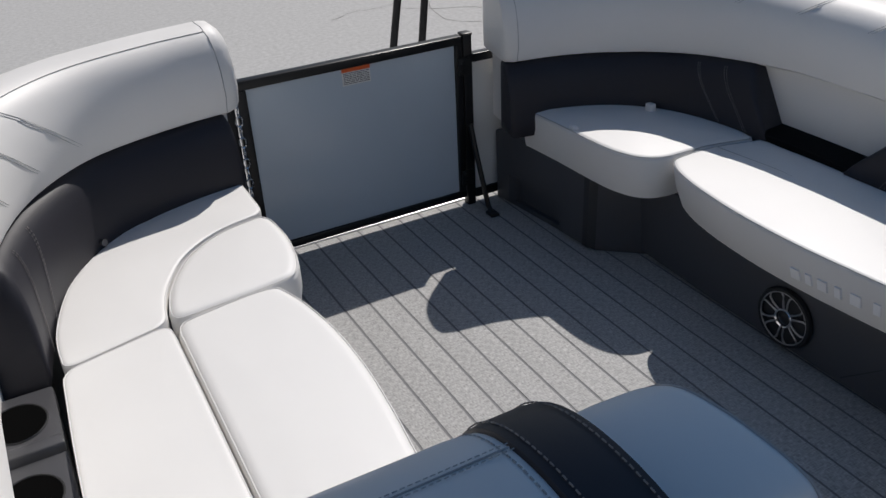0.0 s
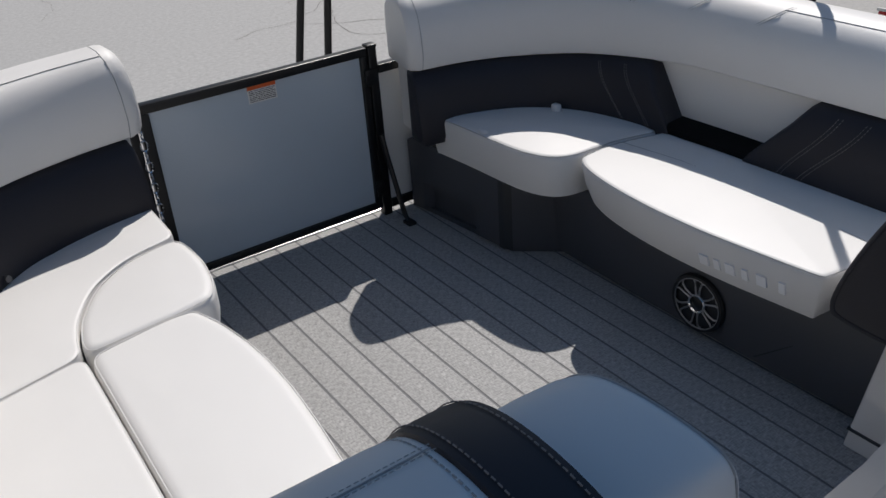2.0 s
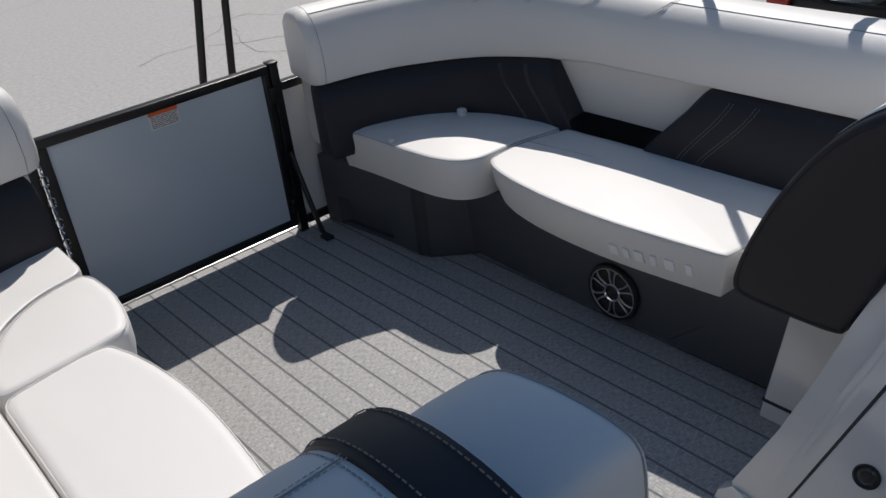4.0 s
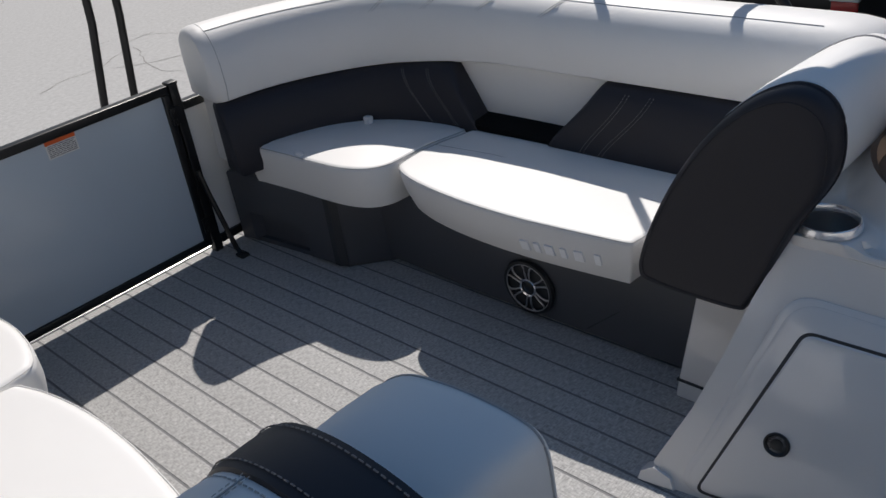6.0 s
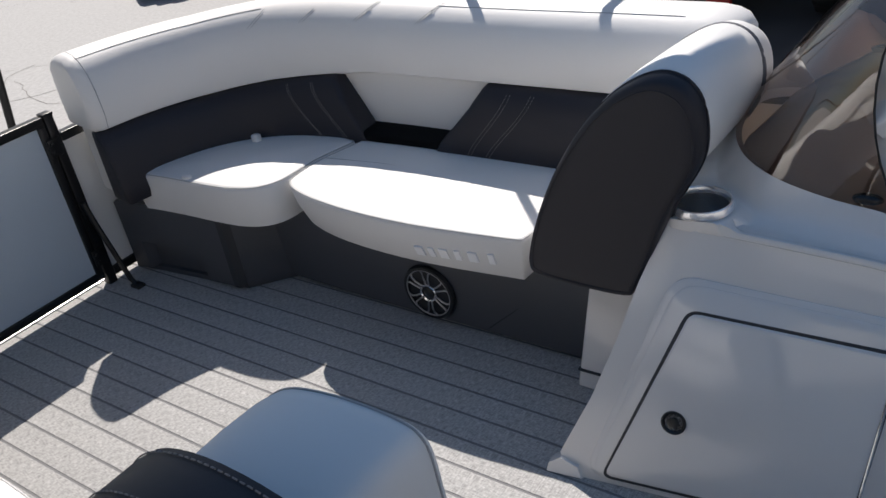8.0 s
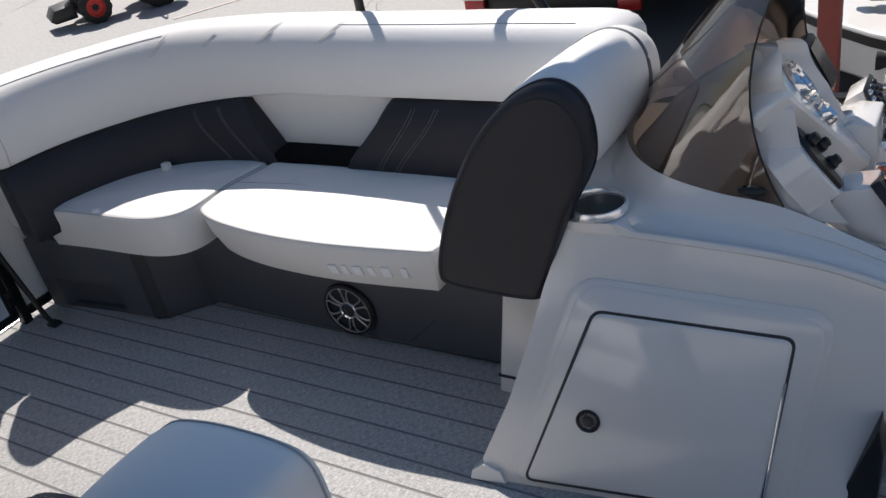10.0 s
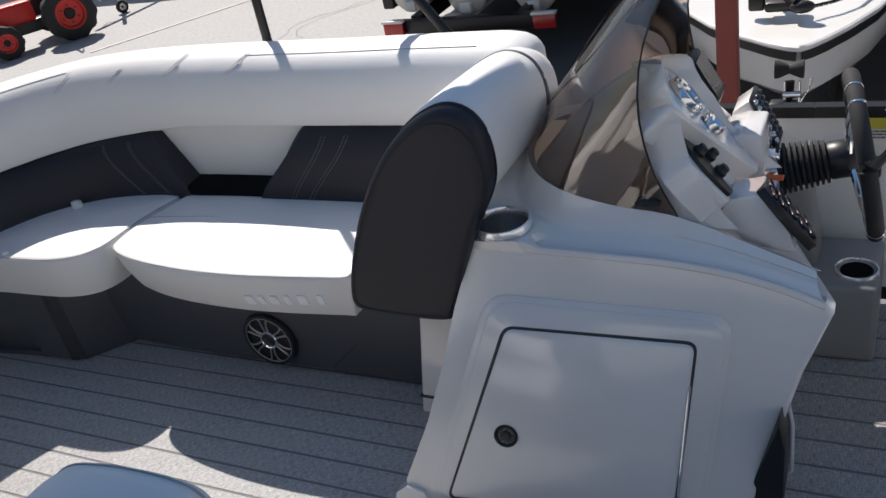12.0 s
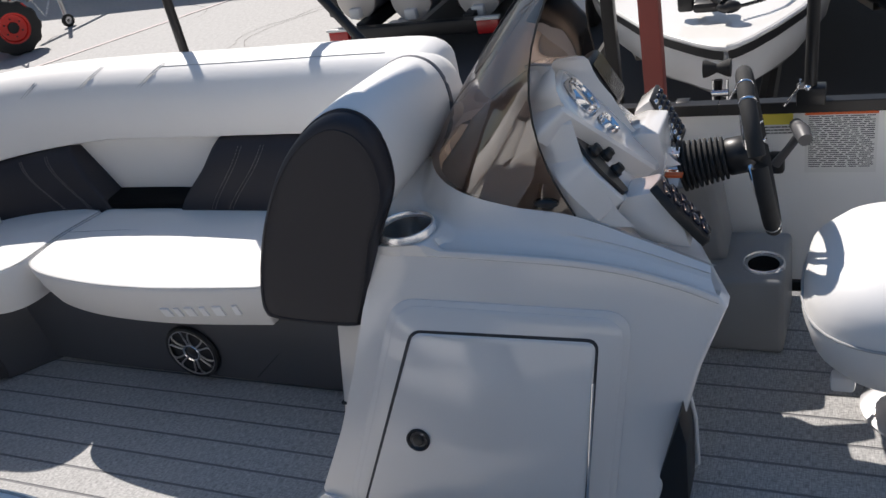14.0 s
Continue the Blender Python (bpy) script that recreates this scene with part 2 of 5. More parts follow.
def cushion(bm, outline, z0, z1, r=0.03, crown=0.012, rake=0.012):
    """A padded block over a smooth closed outline, with rounded edges and a crowned top."""
    nr = normals2(outline, True)
    area = sum(a[0] * b[1] - b[0] * a[1] for a, b in zip(outline, outline[1:] + outline[:1]))
    sg = 1 if area > 0 else -1
    c = sum((Vector(p[:2]) for p in outline), Vector((0, 0))) / len(outline)

    def ring(inset, z):
        q = [Vector((p[0] - sg * v.x * inset, p[1] - sg * v.y * inset)) for p, v in zip(outline, nr)]
        for _ in range(int(max(0, inset) / 0.007)):
            q = [q[i] * 0.5 + (q[i - 1] + q[(i + 1) % len(q)]) * 0.25 for i in range(len(q))]
        return [(v.x, v.y, z) for v in q]
    rows = [ring(rake, z0), ring(rake * 0.8, z0 + 0.012), ring(rake * 0.4 - 0.005, (z0 + z1) / 2)]
    for a in (0, 22, 45, 68, 90):
        rows.append(ring(r * (1 - math.cos(radians(a))), z1 - r + r * math.sin(radians(a))))
    rows.append(ring(r + 0.005, z1 + 0.0004))
    base = rows[-1]
    for k in (0.92, 0.8, 0.65, 0.5, 0.35, 0.2, 0.06) if crown else ():
        rows.append([(c.x + (v[0] - c.x) * k, c.y + (v[1] - c.y) * k, z1 + crown * (1 - k * k)) for v in base])
    grid(bm, rows, loop=True, cap=True)
    return ring(r * 0.22, z1 - r * 0.22)


def corners(pts, sharp, n=5, rad=0.04):
    """A smooth closed outline that runs freely between the points numbered in sharp, which become rounded corners."""
    m = len(pts)
    k = sharp[0]
    order = [(k + i) % m for i in range(m + 1)]
    runs, run = [], []
    for i in order:
        run.append(Vector((*pts[i][:2], 0)))
        if i in sharp and len(run) > 1:
            runs.append(catmull(run, n) if len(run) > 2 else run)
            run = [run[-1]]
    out = []
    for a, r in enumerate(runs):
        q = []
        for u, v in zip(r, r[1:]):
            s = max(1, int((v - u).length / 0.02))
            q += [u.lerp(v, w / s) for w in range(s)]
        q.append(r[-1])
        rr = min(rad, (q[-1] - q[0]).length * 0.4)
        inside = [v for v in q if (v - q[0]).length > rr and (v - q[-1]).length > rr]
        p, c = inside[-1], q[-1]
        nxt = runs[(a + 1) % len(runs)]
        d = (Vector(nxt[1]) - Vector(nxt[0])).normalized()
        e = c + d * rr
        out += inside + [p * (1 - w) ** 2 + c * 2 * w * (1 - w) + e * w * w for w in (0.2, 0.4, 0.6, 0.8)]
    return out


def dashes(bm, pts, dash=0.006, gap=0.004, r=0.0011):
    """Thread stitches along a polyline."""
    p = [Vector(v) for v in pts]
    run, on = 0.0, True
    todo = dash
    start = p[0]
    for a, b in zip(p, p[1:]):
        pos, left = 0.0, (b - a).length
        if left < 1e-6:
            continue
        d = (b - a) / left
        while left - pos > todo:
            pos += todo
            q = a + d * pos
            if on:
                tube(bm, [start, q], r, 5)
            start = q
            on = not on
            todo = dash if on else gap
        todo -= left - pos


def torus(bm, m, big, small, n=36, k=10, squash=1.0):
    tube(bm, [m @ Vector((big * math.cos(2 * math.pi * i / n), big * math.sin(2 * math.pi * i / n), 0)) for i in range(n)], small, k, True)


def ball(bm, c, r, flat=(1, 1, 1)):
    bmesh.ops.create_uvsphere(bm, u_segments=20, v_segments=12, radius=1, matrix=Matrix.LocRotScale(c, None, Vector(flat) * r))


def sticker(parent, m, w, h, head, header=0.16, lines=9, bars=INK, name="warning_label", label="white warning sticker with an orange header"):
    """A flat sticker in the xy plane of m: paper, a coloured header and rows of bars for its small print."""
    bm = bmesh.new()
    box(bm, (-w / 2, -h / 2, 0), (w / 2, h / 2, 0.0006))
    bm.transform(m)
    s = part(name, bm, PAPER, parent, label, smooth=False)
    bm = bmesh.new()
    box(bm, (-w / 2, h / 2 - header * h, 0.0006), (w / 2, h / 2, 0.001))
    bm.transform(m)
    part("header", bm, head, s, smooth=False)
    bm = bmesh.new()
    rr = random.Random(5)
    step = h * (1 - header) * 0.9 / lines
    for k in range(lines):
        y = h / 2 - header * h - step * (k + 0.8)
        x = -w / 2 + 0.05 * w
        while x < w * 0.42:
            ln = w * rr.uniform(0.06, 0.2)
            box(bm, (x, y - step * 0.22, 0.0006), (min(x + ln, w * 0.46), y + step * 0.22, 0.0009))
            x += ln + w * 0.03
    bm.transform(m)
    part("print", bm, bars, s, smooth=False)
    return s



# ---- ground and deck ----
GROUND = -0.95
bm = bmesh.new()
bmesh.ops.create_grid(bm, x_segments=40, y_segments=40, size=600, matrix=Matrix.Translation((0, 0, GROUND)))
tagged(part("ground", bm, ASPHALT, smooth=False), "pale grey worn asphalt yard with cracks", "ground", kind="structure")

bm = bmesh.new()
box(bm, (0.08, -3.2, -0.09), (2.66, 2.40, -0.0012), 0.002)
deck = tagged(part("floor", bm, mat("deck_stripe", (0.20, 0.20, 0.205), 0.7, spec=0.2)), "grey woven vinyl plank boat deck with dark stripes", "floor", kind="structure")


bm = bmesh.new()
box(bm, (0.10, 2.285, -0.08), (2.64, 2.425, 0.006), 0.003)
part("deck_trim", bm, ALU, deck, "bare aluminium bow trim")

# plain pale walls added unseen behind the camera to bounce sunlight onto the boat
WALL = mat("pale_bounce_wall", (0.50, 0.50, 0.50), 0.85, var=0.08, scale=0.6, bump=0.3, bscale=40)
for nm, lo, hi in (("bounce_wall_west", (-7.3, -9.3, GROUND), (-7.0, 5.0, GROUND + 4.6)), ("bounce_wall_south", (-7.0, -9.3, GROUND), (9.0, -9.0, GROUND + 4.6))):
    bm = bmesh.new()
    box(bm, lo, hi, 0.01)
    tagged(part(nm, bm, WALL, smooth=False), "plain pale wall, unseen, added to bounce sunlight onto the boat", "wall", kind="structure")

# the boat stands on its own trailer: pontoons, bunks and cribbing under the deck
stand = thing("boat_trailer", "galvanised bunk trailer carrying the boat's aluminium pontoons", "trailer")
for x in (0.5, 1.37, 2.24):
    bm = bmesh.new()
    lathe(bm, [(0.03, 0.0), (0.16, 0.12), (0.27, 0.40), (0.30, 0.70), (0.30, 5.5), (0.05, 5.56)], Matrix(((1, 0, 0, x), (0, 0, -1, 2.36), (0, 1, 0, -0.39), (0, 0, 0, 1))), 28)
    part("pontoon", bm, ALU, stand, "welded aluminium pontoon")
for y in (1.2, -0.8, -2.6):
    bm = bmesh.new()
    box(bm, (0.3, y - 0.06, GROUND + 0.14), (2.44, y + 0.06, GROUND + 0.27), 0.006)
    part("cross_member", bm, ALU, stand)
    for x in (0.6, 2.14):
        bm = bmesh.new()
        box(bm, (x - 0.14, y - 0.10, GROUND), (x + 0.14, y + 0.10, GROUND + 0.14), 0.006)
        part("block", bm, BEIGE, stand, "wooden support block")
box_beam = bmesh.new()
box(box_beam, (0.12, -3.15, -0.13), (2.62, 2.36, -0.088), 0.004)
part("deck_frame", box_beam, ALU, stand)

bm = bmesh.new()
box(bm, (0.12, 2.290, -0.03), (2.62, 2.362, 0.002), 0.004)
tagged(part("deck_trim", bm, HULL), "bright moulded trim along the bow deck edge", "deck trim", kind="structure")

# ---- bow gate and fence ----
gate = thing("gate", "white panel bow gate in a black metal frame", "gate")
bm = bmesh.new()
box(bm, (0.980, 2.245, 0.045), (1.755, 2.255, 0.635))
part("gate_panel", bm, PANEL, gate, "glossy white aluminium panel", smooth=False)
for lo, hi in (((0.968, 2.232, 0.615), (1.762, 2.268, 0.645)), ((0.968, 2.232, 0.036), (1.762, 2.268, 0.062)), ((0.968, 2.233, 0.060), (1.001, 2.267, 0.615)), ((1.736, 2.233, 0.060), (1.762, 2.267, 0.615))):
    bm = bmesh.new()
    box(bm, lo, hi, 0.004)
    part("gate_bar", bm, BLACKMETAL, gate)
sticker(gate, Matrix.Translation((1.371, 2.2448, 0.584)) @ Euler((radians(90), 0, 0)).to_matrix().to_4x4(), 0.100, 0.057, ORANGE, 0.22, 7)
for z in (0.54, 0.12):
    bm = bmesh.new()
    box(bm, (1.742, 2.222, z - 0.03), (1.787, 2.232, z + 0.03), 0.003)
    lathe(bm, [(0.0, 0.0), (0.007, 0.0), (0.007, 0.004), (0.0, 0.006)], Matrix.Translation((1.755, 2.222, z + 0.015)) @ Euler((radians(90), 0, 0)).to_matrix().to_4x4(), 12)
    lathe(bm, [(0.0, 0.0), (0.007, 0.0), (0.007, 0.004), (0.0, 0.006)], Matrix.Translation((1.755, 2.222, z - 0.015)) @ Euler((radians(90), 0, 0)).to_matrix().to_4x4(), 12)
    part("hinge", bm, BLACKMETAL, gate)
bm = bmesh.new()
for k in range(9):
    z = 0.56 - 0.035 * k
    torus(bm, Matrix.Translation((0.962, 2.222, z)) @ Euler((radians(90 if k % 2 else 0), radians(90), 0)).to_matrix().to_4x4() @ Matrix.Diagonal((1.5, 1, 1, 1)), 0.011, 0.0028, 14, 6)
part("latch_chain", bm, CHROME, gate, "small steel latch chain")


def post(x, y, h=0.665, w=0.034):
    t = thing("fence_post", "square black metal fence post on the deck edge", "fence post", "fence posts")
    bm = bmesh.new()
    box(bm, (x - w / 2, y - w / 2, 0), (x + w / 2, y + w / 2, h), 0.004)
    part("shaft", bm, BLACKMETAL, t)
    bm = bmesh.new()
    box(bm, (x - w / 2 - 0.002, y - w / 2 - 0.002, h - 0.004), (x + w / 2 + 0.002, y + w / 2 + 0.002, h + 0.006), 0.003)
    part("post_cap", bm, BLACK, t)
    return t


post(1.784, 2.25, 0.645)
post(0.941, 2.25, 0.645)
strap = thing("gate_stop", "black metal gate stop arm leaning on the deck", "gate stop")
bm = bmesh.new()
tube(bm, [(1.775, 2.215, 0.33), (1.781, 2.20, 0.25), (1.797, 2.14, 0.03), (1.800, 2.125, 0.010)], 0.010, 8)
part("arm", bm, BLACKMETAL, strap)
bm = bmesh.new()
box(bm, (1.784, 2.095, 0.0005), (1.818, 2.140, 0.014), 0.004)
part("foot", bm, RUBBER, strap)


def fence(pts, name_label):
    """Fence along straight runs: white sheet between black rails."""
    f = thing("fence", name_label, "fence", "deck fences")
    for a, b in zip(pts, pts[1:]):
        a, b = Vector(a), Vector(b)
        d = (b - a).normalized()
        nn = Vector((d.y, -d.x))
        for z0, z1, t, m, nm in ((0.055, 0.56, 0.006, HULL, "fence_panel"), (0.545, 0.575, 0.034, BLACKMETAL, "top_rail"), (0.025, 0.056, 0.034, BLACKMETAL, "bottom_rail")):
            bm = bmesh.new()
            c = [a + nn * t / 2, b + nn * t / 2, b - nn * t / 2, a - nn * t / 2]
            prism(bm, [(v.x, v.y) for v in c], z0, z1, "z", 0.002 if t > 0.01 else 0.0)
            part(nm, bm, m, f, smooth=False)
    return f


fence([(1.803, 2.25), (2.50, 2.25)], "white panel bow fence with black rails")
fence([(2.625, 2.12), (2.625, 0.35)], "white panel side fence with black rails")
side_fence = fence([(2.625, 0.33), (2.625, -0.42), (2.625, -3.1)], "white panel side fence with black rails and stickers")
fence([(0.922, 2.25), (0.24, 2.25)], "white panel bow fence with black rails")
fence([(0.115, 2.12), (0.115, -3.1)], "white panel side fence with black rails")
post(2.645, -0.33, 0.57, 0.03)

wall_turn = Matrix(((0, 0, -1, 0), (-1, 0, 0, 0), (0, 1, 0, 0), (0, 0, 0, 1)))
sticker(side_fence, Matrix.Translation((2.6205, -0.558, 0.515)) @ wall_turn, 0.07, 0.06, YELLOW, 0.55, 3, name="capacity_label", label="yellow and white capacity sticker")
sticker(side_fence, Matrix.Translation((2.6205, -0.70, 0.462)) @ wall_turn, 0.16, 0.165, ORANGE, 0.06, 26)

# ---- lounges ----
INNER = [(1.835, 2.02), (2.0, 1.985), (2.17, 1.90), (2.29, 1.75), (2.345, 1.55), (2.36, 1.3), (2.36, 1.0), (2.36, 0.72), (2.358, 0.53), (2.352, 0.345)]
INNER_PORT = [(0.905, 2.05), (0.716, 2.015), (0.50, 1.93), (0.34, 1.76), (0.25, 1.54), (0.215, 1.3), (0.205, 1.0), (0.205, 0.7), (0.21, 0.40), (0.22, 0.22)]
BACK = [(0.03, 0.628), (0.006, 0.640), (-0.006, 0.69), (0.0, 0.76), (0.018, 0.815), (0.045, 0.848), (0.085, 0.868), (0.135, 0.874), (0.18, 0.862), (0.212, 0.83), (0.22, 0.75), (0.215, 0.628)]
LOWER = [(-0.050, 0.395), (-0.060, 0.42), (-0.058, 0.45), (-0.056, 0.48), (-0.050, 0.515), (-0.042, 0.55), (-0.034, 0.575), (-0.024, 0.60), (-0.008, 0.624), (0.015, 0.635), (0.05, 0.637), (0.05, 0.395)]


def drop(p):
    """The backrest dips towards the bow on the starboard side and lies a little lower on the port side."""
    return -0.045 * min(1.0, max(0.0, (p[1] - 1.35) / 0.55)) if p[0] > 1.37 else -0.014


def settle(x, y, z):
    """The top of the starboard backrest sinks a little towards its aft end."""
    return 0.030 * (0.85 * min(1.0, max(0.0, (1.72 - y) / 0.38)) + 0.15 * min(1.0, max(0.0, (1.2 - y) / 0.4))) * max(0.0, z - 0.69) / 0.18 if x > 1.37 else 0.0


def on_path(path, i, o, z, sg, along=0.0):
    """A point beside a plan path at index i, out by o, at height z, moved along the path."""
    k = min(int(i), len(path) - 2)
    f = i - k
    p = Vector(path[k][:2]).lerp(Vector(path[k + 1][:2]), f)
    d = (Vector(path[k + 1][:2]) - Vector(path[k][:2])).normalized()
    q = p + Vector((d.y, -d.x)) * o * sg + d * along
    return Vector((q.x, q.y, z + drop(p) - settle(q.x, q.y, z)))


def sway(z):
    """How far the ends and stitch lines of the lower backrests have swung over at height z, from 0 to 1."""
    f = min(1.0, max(0.0, (0.635 - z) / 0.24))
    return 0.25 * f + 0.75 * f * f * (3 - 2 * f)


def curve_on(path, i, prof, sg, shear=0.0):
    k = min(int(i), len(path) - 2)
    step = (Vector(path[k + 1][:2]) - Vector(path[k][:2])).length
    fine = catmull([(o, z, 0) for o, z in prof], 4)
    return [on_path(path, max(0.0, i + (0.02 + 0.24 * sway(p.y)) * shear / step), p.x, p.y, sg) for p in fine]


LOWER_FACE = [(-0.0615, 0.43), (-0.0575, 0.48), (-0.0435, 0.55), (-0.0255, 0.60), (-0.010, 0.622)]
PLEAT = [(0.016, 0.812), (0.0285, 0.830), (0.0435, 0.8485), (0.0845, 0.8688)]


def lounge(path, sg, cut, restart, pleats, label):
    sofa = thing("corner_lounge", label, "boat seat", "bow lounges")
    inner = catmull(path, 6)
    bm = bmesh.new()
    sweep(bm, inner, BACK, sg, round_end=0.035, dz=drop, aft_end=0.13)
    for v in bm.verts:
        v.co.z -= settle(*v.co)
    back = part("backrest", bm, WHITE, sofa)
    # thin grey tubes draw the shade in the pleat creases
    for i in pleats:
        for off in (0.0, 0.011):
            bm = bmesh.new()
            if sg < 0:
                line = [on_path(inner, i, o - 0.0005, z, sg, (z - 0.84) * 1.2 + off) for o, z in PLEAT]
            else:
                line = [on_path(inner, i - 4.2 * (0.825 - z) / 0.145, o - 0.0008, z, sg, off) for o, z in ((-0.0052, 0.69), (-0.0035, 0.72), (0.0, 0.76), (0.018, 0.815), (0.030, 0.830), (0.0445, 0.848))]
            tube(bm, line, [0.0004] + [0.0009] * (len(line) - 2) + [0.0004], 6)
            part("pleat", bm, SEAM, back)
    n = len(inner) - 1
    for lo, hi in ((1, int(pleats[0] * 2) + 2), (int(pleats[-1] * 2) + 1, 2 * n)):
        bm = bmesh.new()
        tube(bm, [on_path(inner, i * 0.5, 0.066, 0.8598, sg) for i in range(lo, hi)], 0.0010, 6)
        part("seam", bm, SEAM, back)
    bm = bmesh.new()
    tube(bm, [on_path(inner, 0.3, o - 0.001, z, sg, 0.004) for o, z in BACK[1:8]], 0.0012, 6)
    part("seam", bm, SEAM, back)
    bm = bmesh.new()
    sweep(bm, inner, [(0.045, 0.39), (0.045, 0.67), (0.2, 0.67), (0.2, 0.39)], sg, dz=drop)
    part("back_liner", bm, WHITE, sofa)
    lead = 2 * inner[0] - inner[1]
    seg = ([lead.lerp(inner[0], 0.3)] + inner[0:cut + 2]) if sg < 0 else inner[1:cut + 2]
    bm = bmesh.new()
    sweep(bm, seg, LOWER, sg, end=lambda z: 0.135 * sway(z) - 0.03, round_end=0.014, dz=drop)
    low = part("lower_backrest", bm, DARK, sofa, "charcoal vinyl lower backrest with twin stitching")
    for i in (cut - 2.2, cut - 2.42, cut - 5.0, cut - 5.22):
        bm = bmesh.new()
        dashes(bm, curve_on(inner, i, LOWER_FACE, sg, 0.62), r=0.0009)
        part("stitching", bm, THREAD, low)
    bm = bmesh.new()
    sweep(bm, inner[restart:], LOWER, sg, start=lambda z: -0.015 - 0.185 * sway(z), round_end=0.012, dz=drop)
    low = part("lower_backrest", bm, DARK, sofa, "charcoal vinyl lower backrest with twin stitching")
    for i in (restart + 1.5, restart + 1.75, restart + 3.2, restart + 3.45):
        bm = bmesh.new()
        dashes(bm, curve_on(inner, i, LOWER_FACE, sg, -0.60), r=0.0009)
        part("stitching", bm, THREAD, low)
    if sg > 0:
        return sofa
    # black cup tray in the gap between the two lower backrests
    bm = bmesh.new()
    tray = [(-0.05, 0.40), (-0.05, 0.448), (-0.04, 0.455), (0.045, 0.455), (0.045, 0.40)]
    sweep(bm, inner[cut + 1:restart], tray, sg)
    low = part("cup_tray", bm, DEEP, sofa, "black plastic cup tray")
    return sofa


def cushion_part(sofa, outline, z0, z1, sharp, r=0.022, crown=0.010, pipe=True, rake=0.012, rad=0.04):
    bm = bmesh.new()
    ring = cushion(bm, corners(outline, sharp, 5, rad), z0, z1, r, crown, rake)
    c = part("seat_cushion", bm, WHITE, sofa)
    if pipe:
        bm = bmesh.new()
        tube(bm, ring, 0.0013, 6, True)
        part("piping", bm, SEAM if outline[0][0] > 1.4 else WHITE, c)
    return c


STAR = lounge(INNER, -1.0, 25, 38, (18.2, 23.6, 28.8, 33.6), "white vinyl curved lounge with charcoal lower backrests and speaker base")
front = [(1.868, 2.035), (1.880, 1.85), (1.884, 1.68), (1.894, 1.575), (1.925, 1.495), (1.985, 1.452), (2.08, 1.444), (2.158, 1.440), (2.30, 1.405), (2.32, 1.55), (2.25, 1.74), (2.13, 1.90), (2.0, 1.99)]
cushion_part(STAR, front, 0.291, 0.432, (0, 8), 0.016, 0.010, rake=0.014, rad=0.016)
aft = [(2.31, 1.388), (2.157, 1.428), (2.05, 1.432), (1.985, 1.412), (1.938, 1.309), (1.908, 1.119), (1.902, 0.923), (1.914, 0.751), (1.932, 0.578), (2.128, 0.55), (2.33, 0.53), (2.335, 0.9)]
cushion_part(STAR, aft, 0.287, 0.431, (0, 8, 10), 0.012, 0.009, rake=0.042, rad=0.012)
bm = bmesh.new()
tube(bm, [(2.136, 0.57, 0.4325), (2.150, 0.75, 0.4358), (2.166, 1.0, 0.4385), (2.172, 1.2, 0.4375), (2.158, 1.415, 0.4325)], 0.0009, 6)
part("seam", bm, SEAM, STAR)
bm = bmesh.new()
ball(bm, (1.902, 1.778, 0.434), 0.013, (1.0, 1.5, 0.7))
part("pull_tab", bm, WHITE, STAR, "small white pull tab")
KICK = 0.016
foot_low = [(1.884, 2.215), (1.930, 1.722), (2.066, 1.602), (2.052, 1.25), (2.047, 0.46), (2.5, 0.46), (2.5, 2.215)]
foot_top = [(1.880, 2.215), (1.926, 1.716), (2.045, 1.612), (2.038, 1.25), (2.033, 0.46), (2.5, 0.46), (2.5, 2.215)]
foot_kick = [(1.905, 2.215), (1.953, 1.712), (2.090, 1.588), (2.080, 1.25), (2.074, 0.46), (2.5, 0.46), (2.5, 2.215)]


def foot_at(z):
    return [(a[0] + (b[0] - a[0]) * z / 0.29, a[1] + (b[1] - a[1]) * z / 0.29) for a, b in zip(foot_low, foot_top)]


bm = bmesh.new()
grid(bm, [[(*p, 0.132) for p in foot_at(0.132)], [(*p, 0.282) for p in foot_at(0.282)], [(*(Vector(p) + (Vector((2.3, 1.3)) - Vector(p)) * 0.012), 0.29) for p in foot_at(0.29)]], loop=True, cap=True)
base = part("base", bm, GREYBASE, STAR, "grey moulded seat base")
bm = bmesh.new()
rows = []
for z in (KICK, 0.132):
    q = foot_at(z)
    rows.append([(*p, z) for p in [q[0], (1.892, 2.150), (1.932, 2.135), (1.952, 1.885), (1.918, 1.865), *q[1:]]])
grid(bm, rows, loop=True, cap=True)
part("plinth", bm, GREYBASE, base, "grey moulded plinth with a recessed niche")
bm = bmesh.new()
grid(bm, [[(*p, z) for p in foot_kick] for z in (0.0, KICK + 0.002)], loop=True, cap=True)
part("toe_kick", bm, GREYBASE, base, "recessed toe kick")
strip = mat("dark_inset", (0.035, 0.036, 0.04), 0.6)
# dark sliver painted in for the shadow gap at the base corner
bm = bmesh.new()
prism(bm, [(1.9235, 1.742), (1.9255, 1.7175), (1.946, 1.6985), (1.952, 1.706), (1.934, 1.722), (1.932, 1.743)], 0.016, 0.284, "z")
part("corner_gap_shade", bm, strip, base, smooth=False)
bm = bmesh.new()
tube(bm, [(2.0495, 0.80, 0.030), (2.0445, 0.69, 0.130)], 0.003, 6)
part("scuff_groove", bm, strip, base)
logo_bars = [(0.905, 0.878), (0.866, 0.842), (0.829, 0.803), (0.791, 0.757), (0.746, 0.712), (0.696, 0.655)]
front_y, front_x = (0.578, 0.751, 0.923, 1.119), (1.932, 1.914, 1.902, 1.908)


